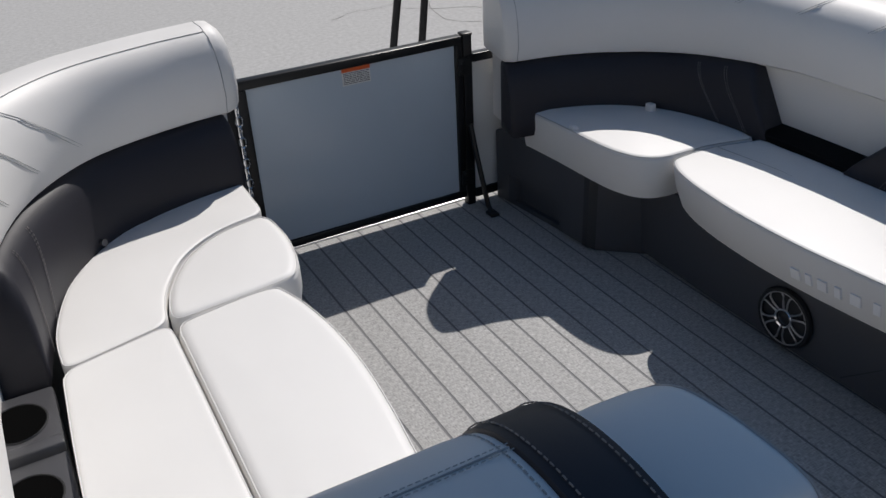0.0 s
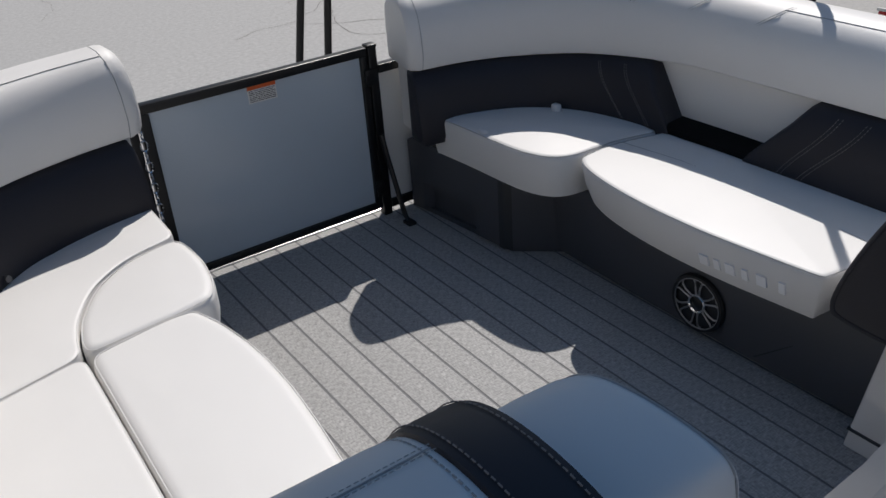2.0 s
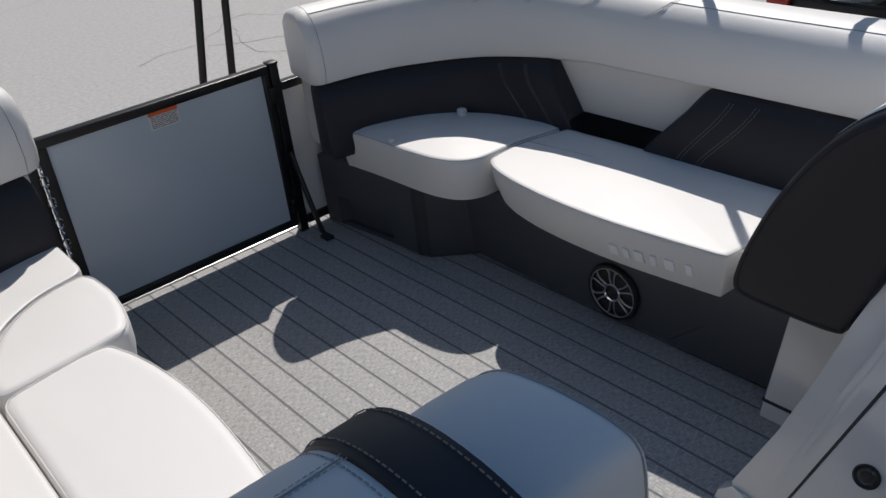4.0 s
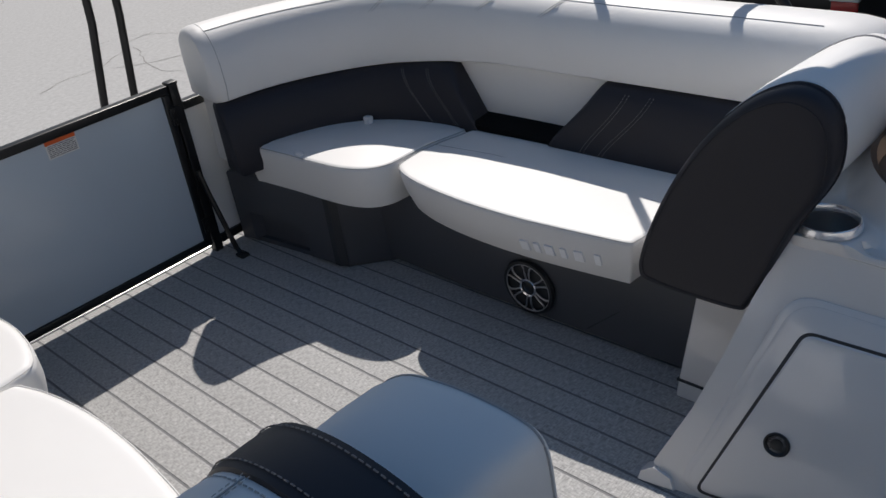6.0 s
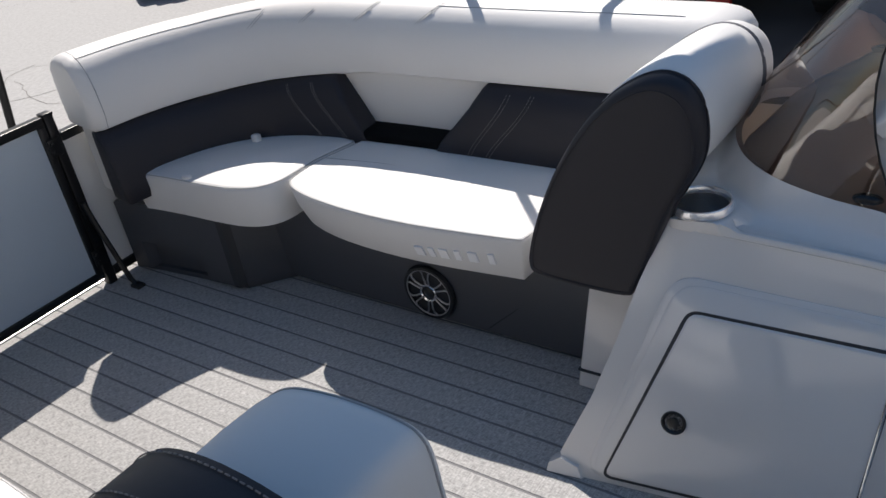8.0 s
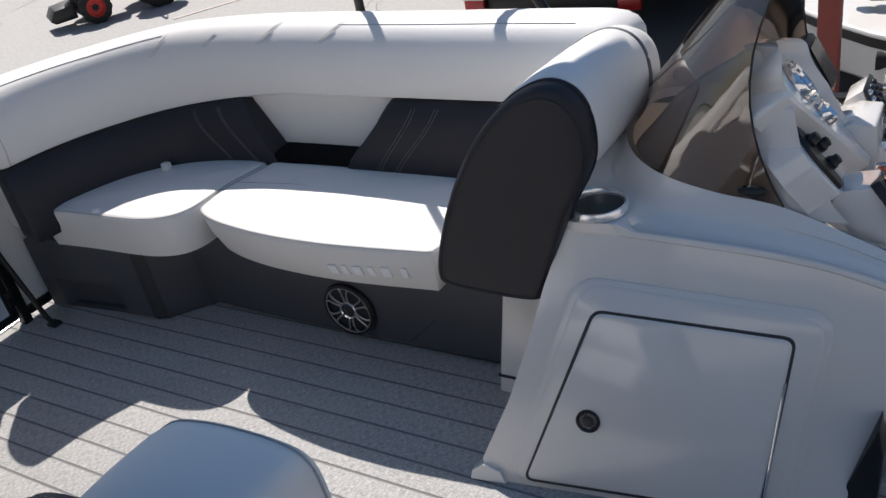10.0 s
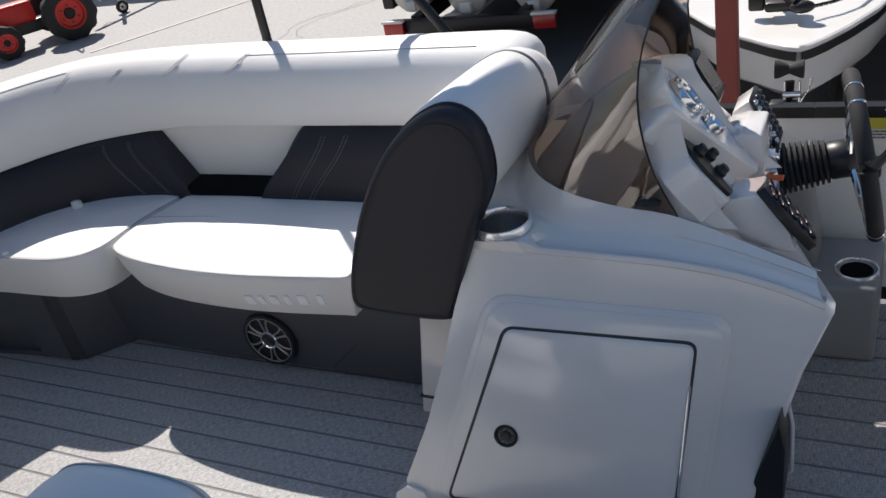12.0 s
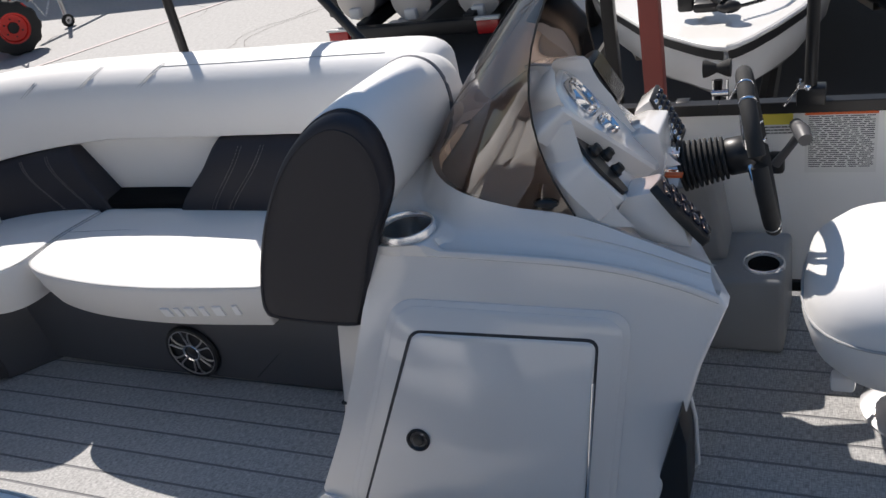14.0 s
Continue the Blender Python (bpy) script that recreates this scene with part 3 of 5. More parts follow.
def seat_front(y, z):
    """The upright front of the long seat cushion."""
    return float(np.interp(y, front_y, front_x)) + 0.012 + max(0.0, 0.359 - z) * 0.40


for k, (y0, y1) in enumerate(logo_bars):
    w = 0.016 if k % 2 else 0.025
    ym = (y0 + y1) / 2
    rise = (0.78 - ym) * 0.055
    bm = bmesh.new()
    loops = []
    for z in (0.334 + rise, 0.366 + rise):
        q = [(seat_front(v, z), v) for v in (ym + w / 2, ym - w / 2)]
        loops.append([(q[0][0] - 0.008, q[0][1], z), (q[1][0] - 0.008, q[1][1], z), (q[1][0] + 0.006, q[1][1], z), (q[0][0] + 0.006, q[0][1], z)])
    grid(bm, loops, loop=True, cap=True)
    part("logo_mark", bm, LETTER, STAR, "plain silver logo mark", smooth=False)
knob = thing("seat_latch", "small grey plastic seat latch", "latch", "seat latches")
bm = bmesh.new()
box(bm, (2.175, 1.735, 0.425), (2.20, 1.765, 0.46), 0.006)
part("button", bm, GEL, knob)

PORT = lounge(INNER_PORT, 1.0, 25, 43, (16.5, 20.6, 25.0, 29.4), "white vinyl curved lounge with charcoal lower backrests, sunlit")
seam_c = [(0.74, 1.748), (0.635, 1.67), (0.568, 1.56), (0.538, 1.47)]
rear_fwd = [(0.882, 2.02), (0.878, 1.785), *seam_c, (0.528, 1.392), (0.295, 1.335), (0.305, 1.50), (0.37, 1.70), (0.50, 1.86), (0.68, 1.955)]
cushion_part(PORT, rear_fwd, 0.29, 0.43, (0, 1, 6, 7), 0.009, 0)
pad_fwd = [(0.884, 1.779), *[(x + 0.003, y - 0.003) for x, y in seam_c], (0.532, 1.390), (0.780, 1.418), (0.852, 1.455), (0.888, 1.60)]
cushion_part(PORT, pad_fwd, 0.29, 0.431, (0, 5), 0.022, 0.003)
cushion_part(PORT, [(0.292, 1.332), (0.5285, 1.387), (0.526, 1.0), (0.520, 0.52), (0.265, 0.52), (0.275, 1.0)], 0.29, 0.43, (0, 1, 3, 4), 0.009, 0.003)
cushion_part(PORT, [(0.535, 1.384), (0.750, 1.414), (0.802, 1.36), (0.833, 1.20), (0.838, 1.03), (0.826, 0.87), (0.808, 0.72), (0.795, 0.52), (0.526, 0.52), (0.531, 1.0)], 0.285, 0.431, (0, 7, 8), 0.022, 0.003)
bm = bmesh.new()
prism(bm, [(0.25, 2.215), (0.86, 2.215), (0.82, 1.74), (0.72, 1.60), (0.71, 1.40), (0.74, 1.12), (0.74, 0.88), (0.72, 0.46), (0.25, 0.46)], 0.0, 0.295, "z", 0.008)
part("base", bm, GREYBASE, PORT, "grey moulded seat base")
knob = thing("seat_latch", "small grey plastic seat latch", "latch", "seat latches")
bm = bmesh.new()
tube(bm, [(0.452, 1.845, 0.44), (0.470, 1.815, 0.447)], 0.009, 10)
part("button", bm, mat("dark_grey_plastic", (0.09, 0.09, 0.095), 0.45), knob)
tray = thing("cup_tray", "black cup holder tray beside the seat cushion", "cup holder")
SATIN = mat("satin_grey_plastic", (0.055, 0.055, 0.06), 0.3, var=0.1)
bm = bmesh.new()
box(bm, (0.13, 0.86, 0.36), (0.270, 1.34, 0.402), 0.006)
part("body", bm, SATIN, tray)
bm = bmesh.new()
prism(bm, [(1.165, 0.40), (1.155, 0.418), (1.125, 0.418), (1.115, 0.40)], 0.132, 0.268, "x", 0.003)
part("divider", bm, SATIN, tray)
for y in (1.245, 1.02):
    bm = bmesh.new()
    mw = Matrix.Translation((0.195, y, 0.402)) @ Matrix.Diagonal((1.0, 1.1, 1.0, 1.0))
    lathe(bm, [(0.056, 0.0012), (0.054, 0.003), (0.051, 0.0005), (0.048, -0.03), (0.002, -0.03)], mw, 28, cap=False)
    part("well", bm, BLACK, tray, "black cup well")
    # flat black disc over the well: its inner shade as colour
    bm = bmesh.new()
    lathe(bm, [(0.0525, 0.0015), (0.002, 0.0018)], mw, 28)
    part("well_shade", bm, mat("well_black", (0.004, 0.004, 0.004), 1.0, spec=0.0) if "well_black" not in bpy.data.materials else bpy.data.materials["well_black"], tray)

ARM = [(0.506, 0.432), (0.500, 0.48), (0.474, 0.56), (0.430, 0.66), (0.374, 0.755), (0.318, 0.826), (0.256, 0.879), (0.192, 0.906), (0.140, 0.894), (0.110, 0.852), (0.102, 0.785), (0.116, 0.725), (0.166, 0.630), (0.216, 0.50), (0.250, 0.425), (0.272, 0.406), (0.38, 0.404), (0.485, 0.412)]
ARM_ROLL = [(0.506, 0.432), (0.500, 0.48), (0.474, 0.56), (0.430, 0.66), (0.374, 0.755), (0.318, 0.826), (0.256, 0.879), (0.192, 0.906), (0.140, 0.894), (0.110, 0.852), (0.104, 0.785), (0.130, 0.715), (0.195, 0.645), (0.28, 0.53), (0.31, 0.405), (0.485, 0.405)]
ARM_PORT = [(0.45, 0.40), (0.435, 0.55), (0.402, 0.70), (0.352, 0.825), (0.288, 0.890), (0.20, 0.916), (0.10, 0.910), (0.02, 0.877), (-0.03, 0.81), (-0.045, 0.65), (-0.045, 0.40)]


def arm_section(bm, prof, stations, c):
    """Rings of the profile at (x, size, rise) stations."""
    pr = closed_catmull([(y, z, 0) for y, z in prof], 4)
    rows = [[(x, c[0] + (p.x - c[0]) * k, c[1] + (p.y - c[1]) * k + dz) for p in pr] for x, k, dz in stations]
    grid(bm, rows, loop=True, cap=True)
    return rows


arm = thing("end_backrest", "white vinyl end backrest with a charcoal side panel", "boat seat")
C = (0.28, 0.62)
bm = bmesh.new()
rows = arm_section(bm, ARM, [(1.829, 0.55, 0), (1.827, 0.80, 0), (1.828, 0.92, 0), (1.832, 0.968, 0), (1.842, 0.995, 0), (1.868, 1.003, 0), (1.876, 0.985, 0)], C)
side_panel = part("end_panel", bm, DARK, arm, "charcoal vinyl rounded end panel")
for k, r in ((2, 0.0018), (5, 0.0032)):
    bm = bmesh.new()
    tube(bm, rows[k], r, 6, True)
    part("piping", bm, DARK, side_panel)
bm = bmesh.new()
rows = arm_section(bm, ARM_ROLL, [(1.868, 0.97, 0), (1.871, 1.005, 0), (1.880, 1.025, 0), (1.96, 1.035, -0.003), (2.06, 1.025, -0.007), (2.14, 1.012, -0.010), (2.188, 1.0, -0.012), (2.200, 0.985, -0.014), (2.212, 0.98, -0.014), (2.26, 0.965, -0.018), (2.31, 0.92, -0.026), (2.34, 0.82, -0.038)], C)
roll = part("bolster", bm, WHITE, arm)
bm = bmesh.new()
tube(bm, [(2.199, y, z - 0.0010) for _, y, z in rows[7][12:48]], 0.0075, 8)
part("gusset", bm, mat("grey_mesh_gusset", (0.17, 0.17, 0.18), 0.8, bump=0.5, bscale=500), roll, "grey mesh gusset strip")

arm = thing("end_backrest", "white vinyl bolster backrest with a charcoal stitched band, in shade", "boat seat")
C = (0.19, 0.62)
bm = bmesh.new()
rows = arm_section(bm, ARM_PORT, [(0.14, 0.9, 0), (0.16, 1.0, 0), (0.40, 1.0, 0), (0.645, 0.995, 0), (0.677, 0.985, 0), (0.69, 0.95, 0)], C)
roll = part("bolster", bm, WHITE, arm)
mid = [(p[1], p[2]) for p in rows[2]]
upper = sorted(v for v in mid if v[1] > 0.8)
y = 0.236
z = float(np.interp(y, [v[0] for v in upper], [v[1] for v in upper]))
bm = bmesh.new()
tube(bm, [(0.2 + 0.0475 * k, y, z - 0.0002) for k in range(11)], 0.0011, 6)
part("seam", bm, SEAM, roll)
for off in (-0.006, 0.006):
    zo = float(np.interp(y + off, [v[0] for v in upper], [v[1] for v in upper]))
    bm = bmesh.new()
    dashes(bm, [(0.2, y + off, zo + 0.0004), (0.68, y + off, zo + 0.0004)], 0.005, 0.003, 0.0007)
    part("stitching", bm, SEAM, roll)
bm = bmesh.new()
dashes(bm, [(0.668, y, z + 0.0016) for _, y, z in rows[4][6:40]])
part("stitching", bm, SEAM, roll)
bm = bmesh.new()
rows = arm_section(bm, ARM_PORT, [(0.674, 0.97, 0), (0.680, 1.0, 0), (0.694, 1.008, 0), (0.745, 1.008, 0), (0.760, 1.0, 0), (0.766, 0.96, 0)], C)
band = part("band", bm, DARK, arm, "charcoal vinyl band with white stitching")
for x in (0.690, 0.750):
    bm = bmesh.new()
    dashes(bm, [(x, 0.19 + (y - 0.19) * 1.004, 0.62 + (z - 0.62) * 1.004) for _, y, z in rows[2][4:42]])
    part("stitching", bm, THREAD, band)
bm = bmesh.new()
ARM_END = [(0.44, 0.40), (0.43, 0.55), (0.398, 0.69), (0.352, 0.785), (0.292, 0.838), (0.22, 0.857), (0.150, 0.861), (0.104, 0.857), (0.082, 0.847), (0.071, 0.822), (0.066, 0.76), (0.06, 0.65), (0.06, 0.40)]
rows = arm_section(bm, ARM_END, [(0.755, 0.97, 0.0), (0.80, 1.0, 0.002), (0.86, 1.004, 0.002), (0.915, 1.0, 0.0), (0.938, 0.985, -0.002), (0.950, 0.945, -0.004), (0.954, 0.80, -0.006)], C)
capend = part("bolster_end", bm, WHITE, arm)
bm = bmesh.new()
tube(bm, [(0.9385, y, z + 0.0004) for _, y, z in rows[4][2:50]], 0.0018, 6)
part("piping", bm, SEAM, capend)

panel = thing("support_panel", "light grey moulded panel under the end backrest", "panel")
bm = bmesh.new()
grid(bm, [[(1.953 + 0.27 * z, y, z), (1.953 + 0.27 * z, 0.22, z), (2.40, 0.22, z), (2.40, y, z)] for y, z in ((0.475, 0.0), (0.455, 0.39))], loop=True, cap=True)
bmesh.ops.bevel(bm, geom=list(bm.edges), offset=0.008, segments=3, affect="EDGES", profile=0.5)
part("body", bm, GEL, panel)
bm = bmesh.new()
box(bm, (1.962, 0.36, 0.045), (1.975, 0.475, 0.052), 0.002)
part("groove", bm, strip, panel)


# ---- speaker in the lounge base ----
def speaker(m):
    s = thing("speaker", "round black and chrome marine speaker in the seat base", "speaker")
    bm = bmesh.new()
    lathe(bm, [(0.0, 0.0), (0.088, 0.0), (0.09, 0.006), (0.086, 0.014), (0.078, 0.014), (0.074, 0.004), (0.05, -0.0), (0.0, -0.0)][1:7], m, 40)
    part("frame", bm, BLACK, s)
    bm = bmesh.new()
    lathe(bm, [(0.074, 0.003), (0.05, 0.002), (0.02, 0.0015)], m, 40)
    part("cone", bm, mat("speaker_cone", (0.02, 0.02, 0.022), 0.5), s)
    bm = bmesh.new()
    lathe(bm, [(0.030, 0.004), (0.030, 0.012), (0.027, 0.0155), (0.0225, 0.013), (0.021, 0.006)], m, 32, cap=False)
    part("centre_ring", bm, CHROME, s, "chrome centre ring")
    bm = bmesh.new()
    lathe(bm, [(0.0212, 0.007), (0.016, 0.010), (0.006, 0.0115)], m, 24)
    part("dust_cap", bm, BLACK, s, "black centre cap")
    silver = mat("brushed_silver", (0.42, 0.42, 0.43), 0.32, metal=0.8)
    bm = bmesh.new()
    torus(bm, m @ Matrix.Translation((0, 0, 0.012)), 0.0765, 0.0022, 40, 8)
    part("bezel_ring", bm, silver, s, "thin silver bezel")
    for k in range(6):
        a = radians(60 * k + 30)
        for off in (-1, 1):
            bm = bmesh.new()
            d, p = Vector((math.cos(a), math.sin(a), 0)), Vector((-math.sin(a), math.cos(a), 0)) * off
            tube(bm, [m @ (d * 0.029 + p * 0.0055 + Vector((0, 0, 0.010))), m @ (d * 0.05 + p * 0.0075 + Vector((0, 0, 0.013))), m @ (d * 0.066 + p * 0.011 + Vector((0, 0, 0.012))), m @ (d * 0.074 + p * 0.020 + Vector((0, 0, 0.010)))], [0.0030, 0.0028, 0.0030, 0.0022], 6)
            part("spoke", bm, silver, s)
    return s


speaker(Matrix.Translation((2.040, 0.988, 0.115)) @ Matrix(((0, 0, -1, 0), (1, 0, 0, 0), (0, 1, 0, 0), (0, 0, 0, 1))))


# ---- helm ----
FN = Vector((-1.0, -0.14, 0.29)).normalized()


def face(y, z, d=0.0):
    """A point on the sloping inboard side of the console, d metres proud of it."""
    return Vector((1.70 - 0.14 * (y - 0.13) + 0.29 * z, y, z)) + FN * d


console = thing("helm_console", "light grey moulded fibreglass helm console with a side door", "console")
side = [(0.388, 0.0), (0.376, 0.05), (0.313, 0.195), (0.266, 0.335), (0.231, 0.462), (0.199, 0.572), (0.185, 0.588), (0.07, 0.586), (-0.095, 0.569), (-0.207, 0.555), (-0.314, 0.535), (-0.419, 0.503), (-0.492, 0.472), (-0.508, 0.448), (-0.46, 0.335), (-0.36, 0.0)]
bm = bmesh.new()
a = [bm.verts.new(face(y, z)) for y, z in side]
mid = [bm.verts.new((face(y, z).x + (0.018 if y < 0.195 and z > 0.5 else 0.045), y, min(z, 0.46))) for y, z in side]
b = [bm.verts.new((2.44, y if y > -0.28 else -0.28 + (y + 0.28) * 0.15, min(z, 0.44))) for y, z in side]
n = len(side)
for p, q in ((a, mid), (mid, b)):
    for i in range(n):
        bm.faces.new((p[i], p[(i + 1) % n], q[(i + 1) % n], q[i]))
fr = bm.faces.new(a[::-1])
bm.faces.new(b)
bm.edges.ensure_lookup_table()
rim = [e for e in fr.edges]
nose = [e for e in rim if min(v.co.y for v in e.verts) > 0.19]
bmesh.ops.bevel(bm, geom=nose, offset=0.030, segments=6, affect="EDGES", profile=0.5)
rest = [e for e in rim if e.is_valid and e not in nose]
bmesh.ops.bevel(bm, geom=rest, offset=0.012, segments=4, affect="EDGES", profile=0.5)
part("body", bm, GEL, console)


def round_poly(pts, r, n=5):
    out = []
    m = len(pts)
    for i in range(m):
        a, b, c = Vector(pts[i - 1]), Vector(pts[i]), Vector(pts[(i + 1) % m])
        u, v = (a - b).normalized(), (c - b).normalized()
        p, q = b + u * r, b + v * r
        for k in range(n + 1):
            t = k / n
            out.append((p * (1 - t) ** 2 + b * 2 * t * (1 - t) + q * t * t)[:])
    return out


def slab(bm, poly, d0, d1, ease=0.004):
    """A plate lying on the console side from depth d0 to d1, with eased edges."""
    c = sum((Vector(p) for p in poly), Vector((0, 0))) / len(poly)
    def sh(k):
        return [(c + (Vector(p) - c) * k)[:] for p in poly]
    k = 1 - ease / 0.2
    grid(bm, [[face(*p, d0) for p in poly], [face(*p, d1 - ease) for p in poly], [face(*p, d1) for p in sh(k)]], loop=True, cap=True)


door_shape = [(0.118, 0.420), (-0.262, 0.393), (-0.222, 0.025), (0.268, 0.025)]
for outline, depth in (([(0.160, 0.492), (-0.334, 0.448), (-0.282, 0.012), (0.318, 0.012)], 0.007), ([(0.148, 0.479), (-0.320, 0.436), (-0.268, 0.012), (0.304, 0.012)], 0.0125)):
    bm = bmesh.new()
    slab(bm, round_poly(outline, 0.055, 9), -0.004, depth, 0.0045)
    part("door_surround", bm, GEL, console)
bm = bmesh.new()
slab(bm, round_poly([(0.1235, 0.426), (-0.268, 0.399), (-0.228, 0.019), (0.2755, 0.019)], 0.025), 0.0, 0.0137, 0.0003)
part("door_gap", bm, strip, console)
bm = bmesh.new()
slab(bm, round_poly(door_shape, 0.02), 0.0, 0.0172)
door = part("door", bm, GEL, console, "smooth grey storage door")
m = Matrix.Translation(face(0.128, 0.182, 0.0162)) @ FN.to_track_quat("Z", "Y").to_matrix().to_4x4()
bm = bmesh.new()
lathe(bm, [(0.0265, 0.0), (0.0265, 0.004), (0.0235, 0.0055), (0.0205, 0.003), (0.019, 0.001), (0.006, 0.001)], m, 32)
lock = part("latch", bm, BLACK, door, "round black push latch")
bm = bmesh.new()
lathe(bm, [(0.012, 0.001), (0.012, 0.004), (0.009, 0.005), (0.002, 0.005)], m, 20)
part("key_button", bm, mat("worn_black", (0.03, 0.03, 0.03), 0.3), lock)
bm = bmesh.new()
tube(bm, [face(-0.2525, 0.31, 0.0162), face(-0.228, 0.03, 0.0162)], 0.003, 8)
part("hinge_rod", bm, CHROME, door, "long steel hinge")

bm = bmesh.new()
slab(bm, [(0.404, 0.0), (0.400, 0.022), (0.372, 0.040), (0.330, 0.026), (0.318, 0.0)], -0.035, 0.010, 0.006)
part("foot_flange", bm, GEL, console, "rounded moulded foot corner")

lip = [(1.925, -0.492, 0.473), (1.923, -0.419, 0.504), (1.918, -0.314, 0.536), (1.909, -0.207, 0.556), (1.897, -0.095, 0.570), (1.885, 0.015, 0.582), (1.876, 0.10, 0.590), (1.869, 0.165, 0.593), (1.885, 0.200, 0.594), (1.955, 0.203, 0.612), (2.03, 0.200, 0.640), (2.165, 0.185, 0.690), (2.30, 0.175, 0.705), (2.43, 0.12, 0.68), (2.47, 0.0, 0.64), (2.475, -0.2, 0.59), (2.46, -0.5, 0.480)]
foot_line = [(1.962, -0.475, 0.487), (1.956, -0.41, 0.512), (1.952, -0.31, 0.545), (1.947, -0.205, 0.565), (1.943, -0.095, 0.579), (1.946, 0.01, 0.590), (1.968, 0.075, 0.598), (1.995, 0.108, 0.604), (2.008, 0.125, 0.606), (2.03, 0.140, 0.617), (2.06, 0.152, 0.640), (2.165, 0.165, 0.690), (2.30, 0.155, 0.702), (2.41, 0.10, 0.68), (2.45, 0.0, 0.64), (2.455, -0.2, 0.59), (2.45, -0.48, 0.482)]
inner = [(1.995, -0.47, 0.500), (1.99, -0.35, 0.555), (1.987, -0.215, 0.610), (1.983, -0.09, 0.632), (1.987, 0.015, 0.660), (2.03, 0.088, 0.680), (2.10, 0.128, 0.70), (2.22, 0.145, 0.705), (2.33, 0.125, 0.70), (2.40, 0.05, 0.68), (2.43, -0.08, 0.645), (2.44, -0.25, 0.60), (2.44, -0.47, 0.500)]


def evenly(pts, n):
    """n + 1 points at even steps along a smooth curve."""
    p = catmull(pts, 16)
    run = [0.0]
    for u, v in zip(p, p[1:]):
        run.append(run[-1] + (v - u).length)
    return [Vector([float(np.interp(run[-1] * k / n, run, [q[c] for q in p])) for c in range(3)]) for k in range(n + 1)]


CUP = Vector((1.924, 0.136, 0.606))
N = 320
lc, fc, ic = evenly(lip, N), evenly(foot_line, N), evenly(inner, N)
rows = [[p + Vector((-0.0045, 0, -0.0155)) - FN * 0.002 for p in lc], [p + Vector((-0.0032, 0, -0.011)) + FN * 0.0048 for p in lc], [p + Vector((-0.0014, 0, -0.005)) + FN * 0.0062 for p in lc], [p + FN * 0.0040 for p in lc]]
for t in [0.05 + 0.9 * k / 15 for k in range(16)]:
    rows.append([p.lerp(q, t) + Vector((0, 0, 0.0012 - 0.0065 * math.sin(math.pi * t))) for p, q in zip(lc, fc)])
for k in range(13):
    t = k / 12
    rows.append([Vector((p.x + (q.x - p.x) * t, p.y + (q.y - p.y) * t, p.z + 0.0012 + (q.z - p.z - 0.0012) * (0.25 * t + 0.75 * t ** 1.8))) for p, q in zip(fc, ic)])
    if t > 0.45:
        rows[-1] = [v + FN * 0.006 * min(1.0, max(0.0, (-0.16 - v.y) / 0.08)) for v in rows[-1]]
rows.append([Vector((2.2 + (p.x - 2.2) * 0.9, p.y - 0.01, p.z - 0.015)) for p in ic])
bm = bmesh.new()
grid(bm, rows)
for v in bm.verts:
    d = (v.co.xy - CUP.xy).length
    if d < 0.100 and v.co.z > 0.585:
        k = min(1.0, max(0.0, (0.100 - d) / 0.030))
        v.co.z += (CUP.z - 0.002 - v.co.z) * k
bmesh.ops.delete(bm, geom=[f for f in bm.faces if (f.calc_center_median().xy - CUP.xy).length < 0.0580], context="FACES")
part("fairing", bm, GEL, console, "moulded fairing rising to the windscreen")
# Hood under the windscreen: stepped inboard side, sloping front, instrument face towards the helm seat.
HOOD_Z = (0.58, 0.613, 0.649, 0.685, 0.695, 0.745, 0.795, 0.803, 0.835, 0.842, 0.868, 0.900, 0.912)
HOOD_X = (1.998, 1.998, 1.998, 1.999, 2.006, 2.012, 2.018, 2.026, 2.026, 2.019, 2.015, 2.028, 2.040)
HOOD_AFT = (-0.330, -0.301, -0.285, -0.252, -0.246, -0.234, -0.223, -0.219, -0.208, -0.206, -0.201, -0.199, -0.190)
HOOD_FORE = (0.128, 0.126, 0.120, 0.108, 0.100, 0.060, 0.024, 0.016, -0.020, -0.030, -0.064, -0.112, -0.150)


def hood_ring(k, x1, lower=0.0, tilt=0.28, swell=0.0):
    z, x0, ya, yf = HOOD_Z[k], HOOD_X[k], HOOD_AFT[k], HOOD_FORE[k]
    rise = max(0.0, (z - 0.60) / 0.31)
    r = min(0.085, (yf - ya) * 0.6)
    x2 = x0 + 0.034
    pts = [(x0 + 0.034 * (i / 6) ** 1.6, ya + (yf - r - ya) * i / 6) for i in range(7)]
    pts += [(x2 + r - r * math.cos(radians(a)), yf - r + r * math.sin(radians(a))) for a in (18, 36, 54, 72, 90)]
    pts += [(x1 - r + r * math.sin(radians(a)), yf - r + r * math.cos(radians(a))) for a in (0, 18, 36, 54, 72, 90)]
    pts += [(x1, ya + (yf - r - ya) * i / 6) for i in range(5, -1, -1)]
    pts += [(x1 + (x0 - x1) * i / 8, ya + 0.075 * min(1.0, (8 - i) / 2)) for i in range(1, 8)]
    out = []
    for x, y in pts:
        f = max(0.0, min(1.0, (x - x0) / (x1 - x0)))
        y -= swell * f * f * (1 - rise) if y < ya + 0.02 else 0.0
        out.append((x, y, z - (tilt * (x - 2.02) + lower) * rise))
    return out


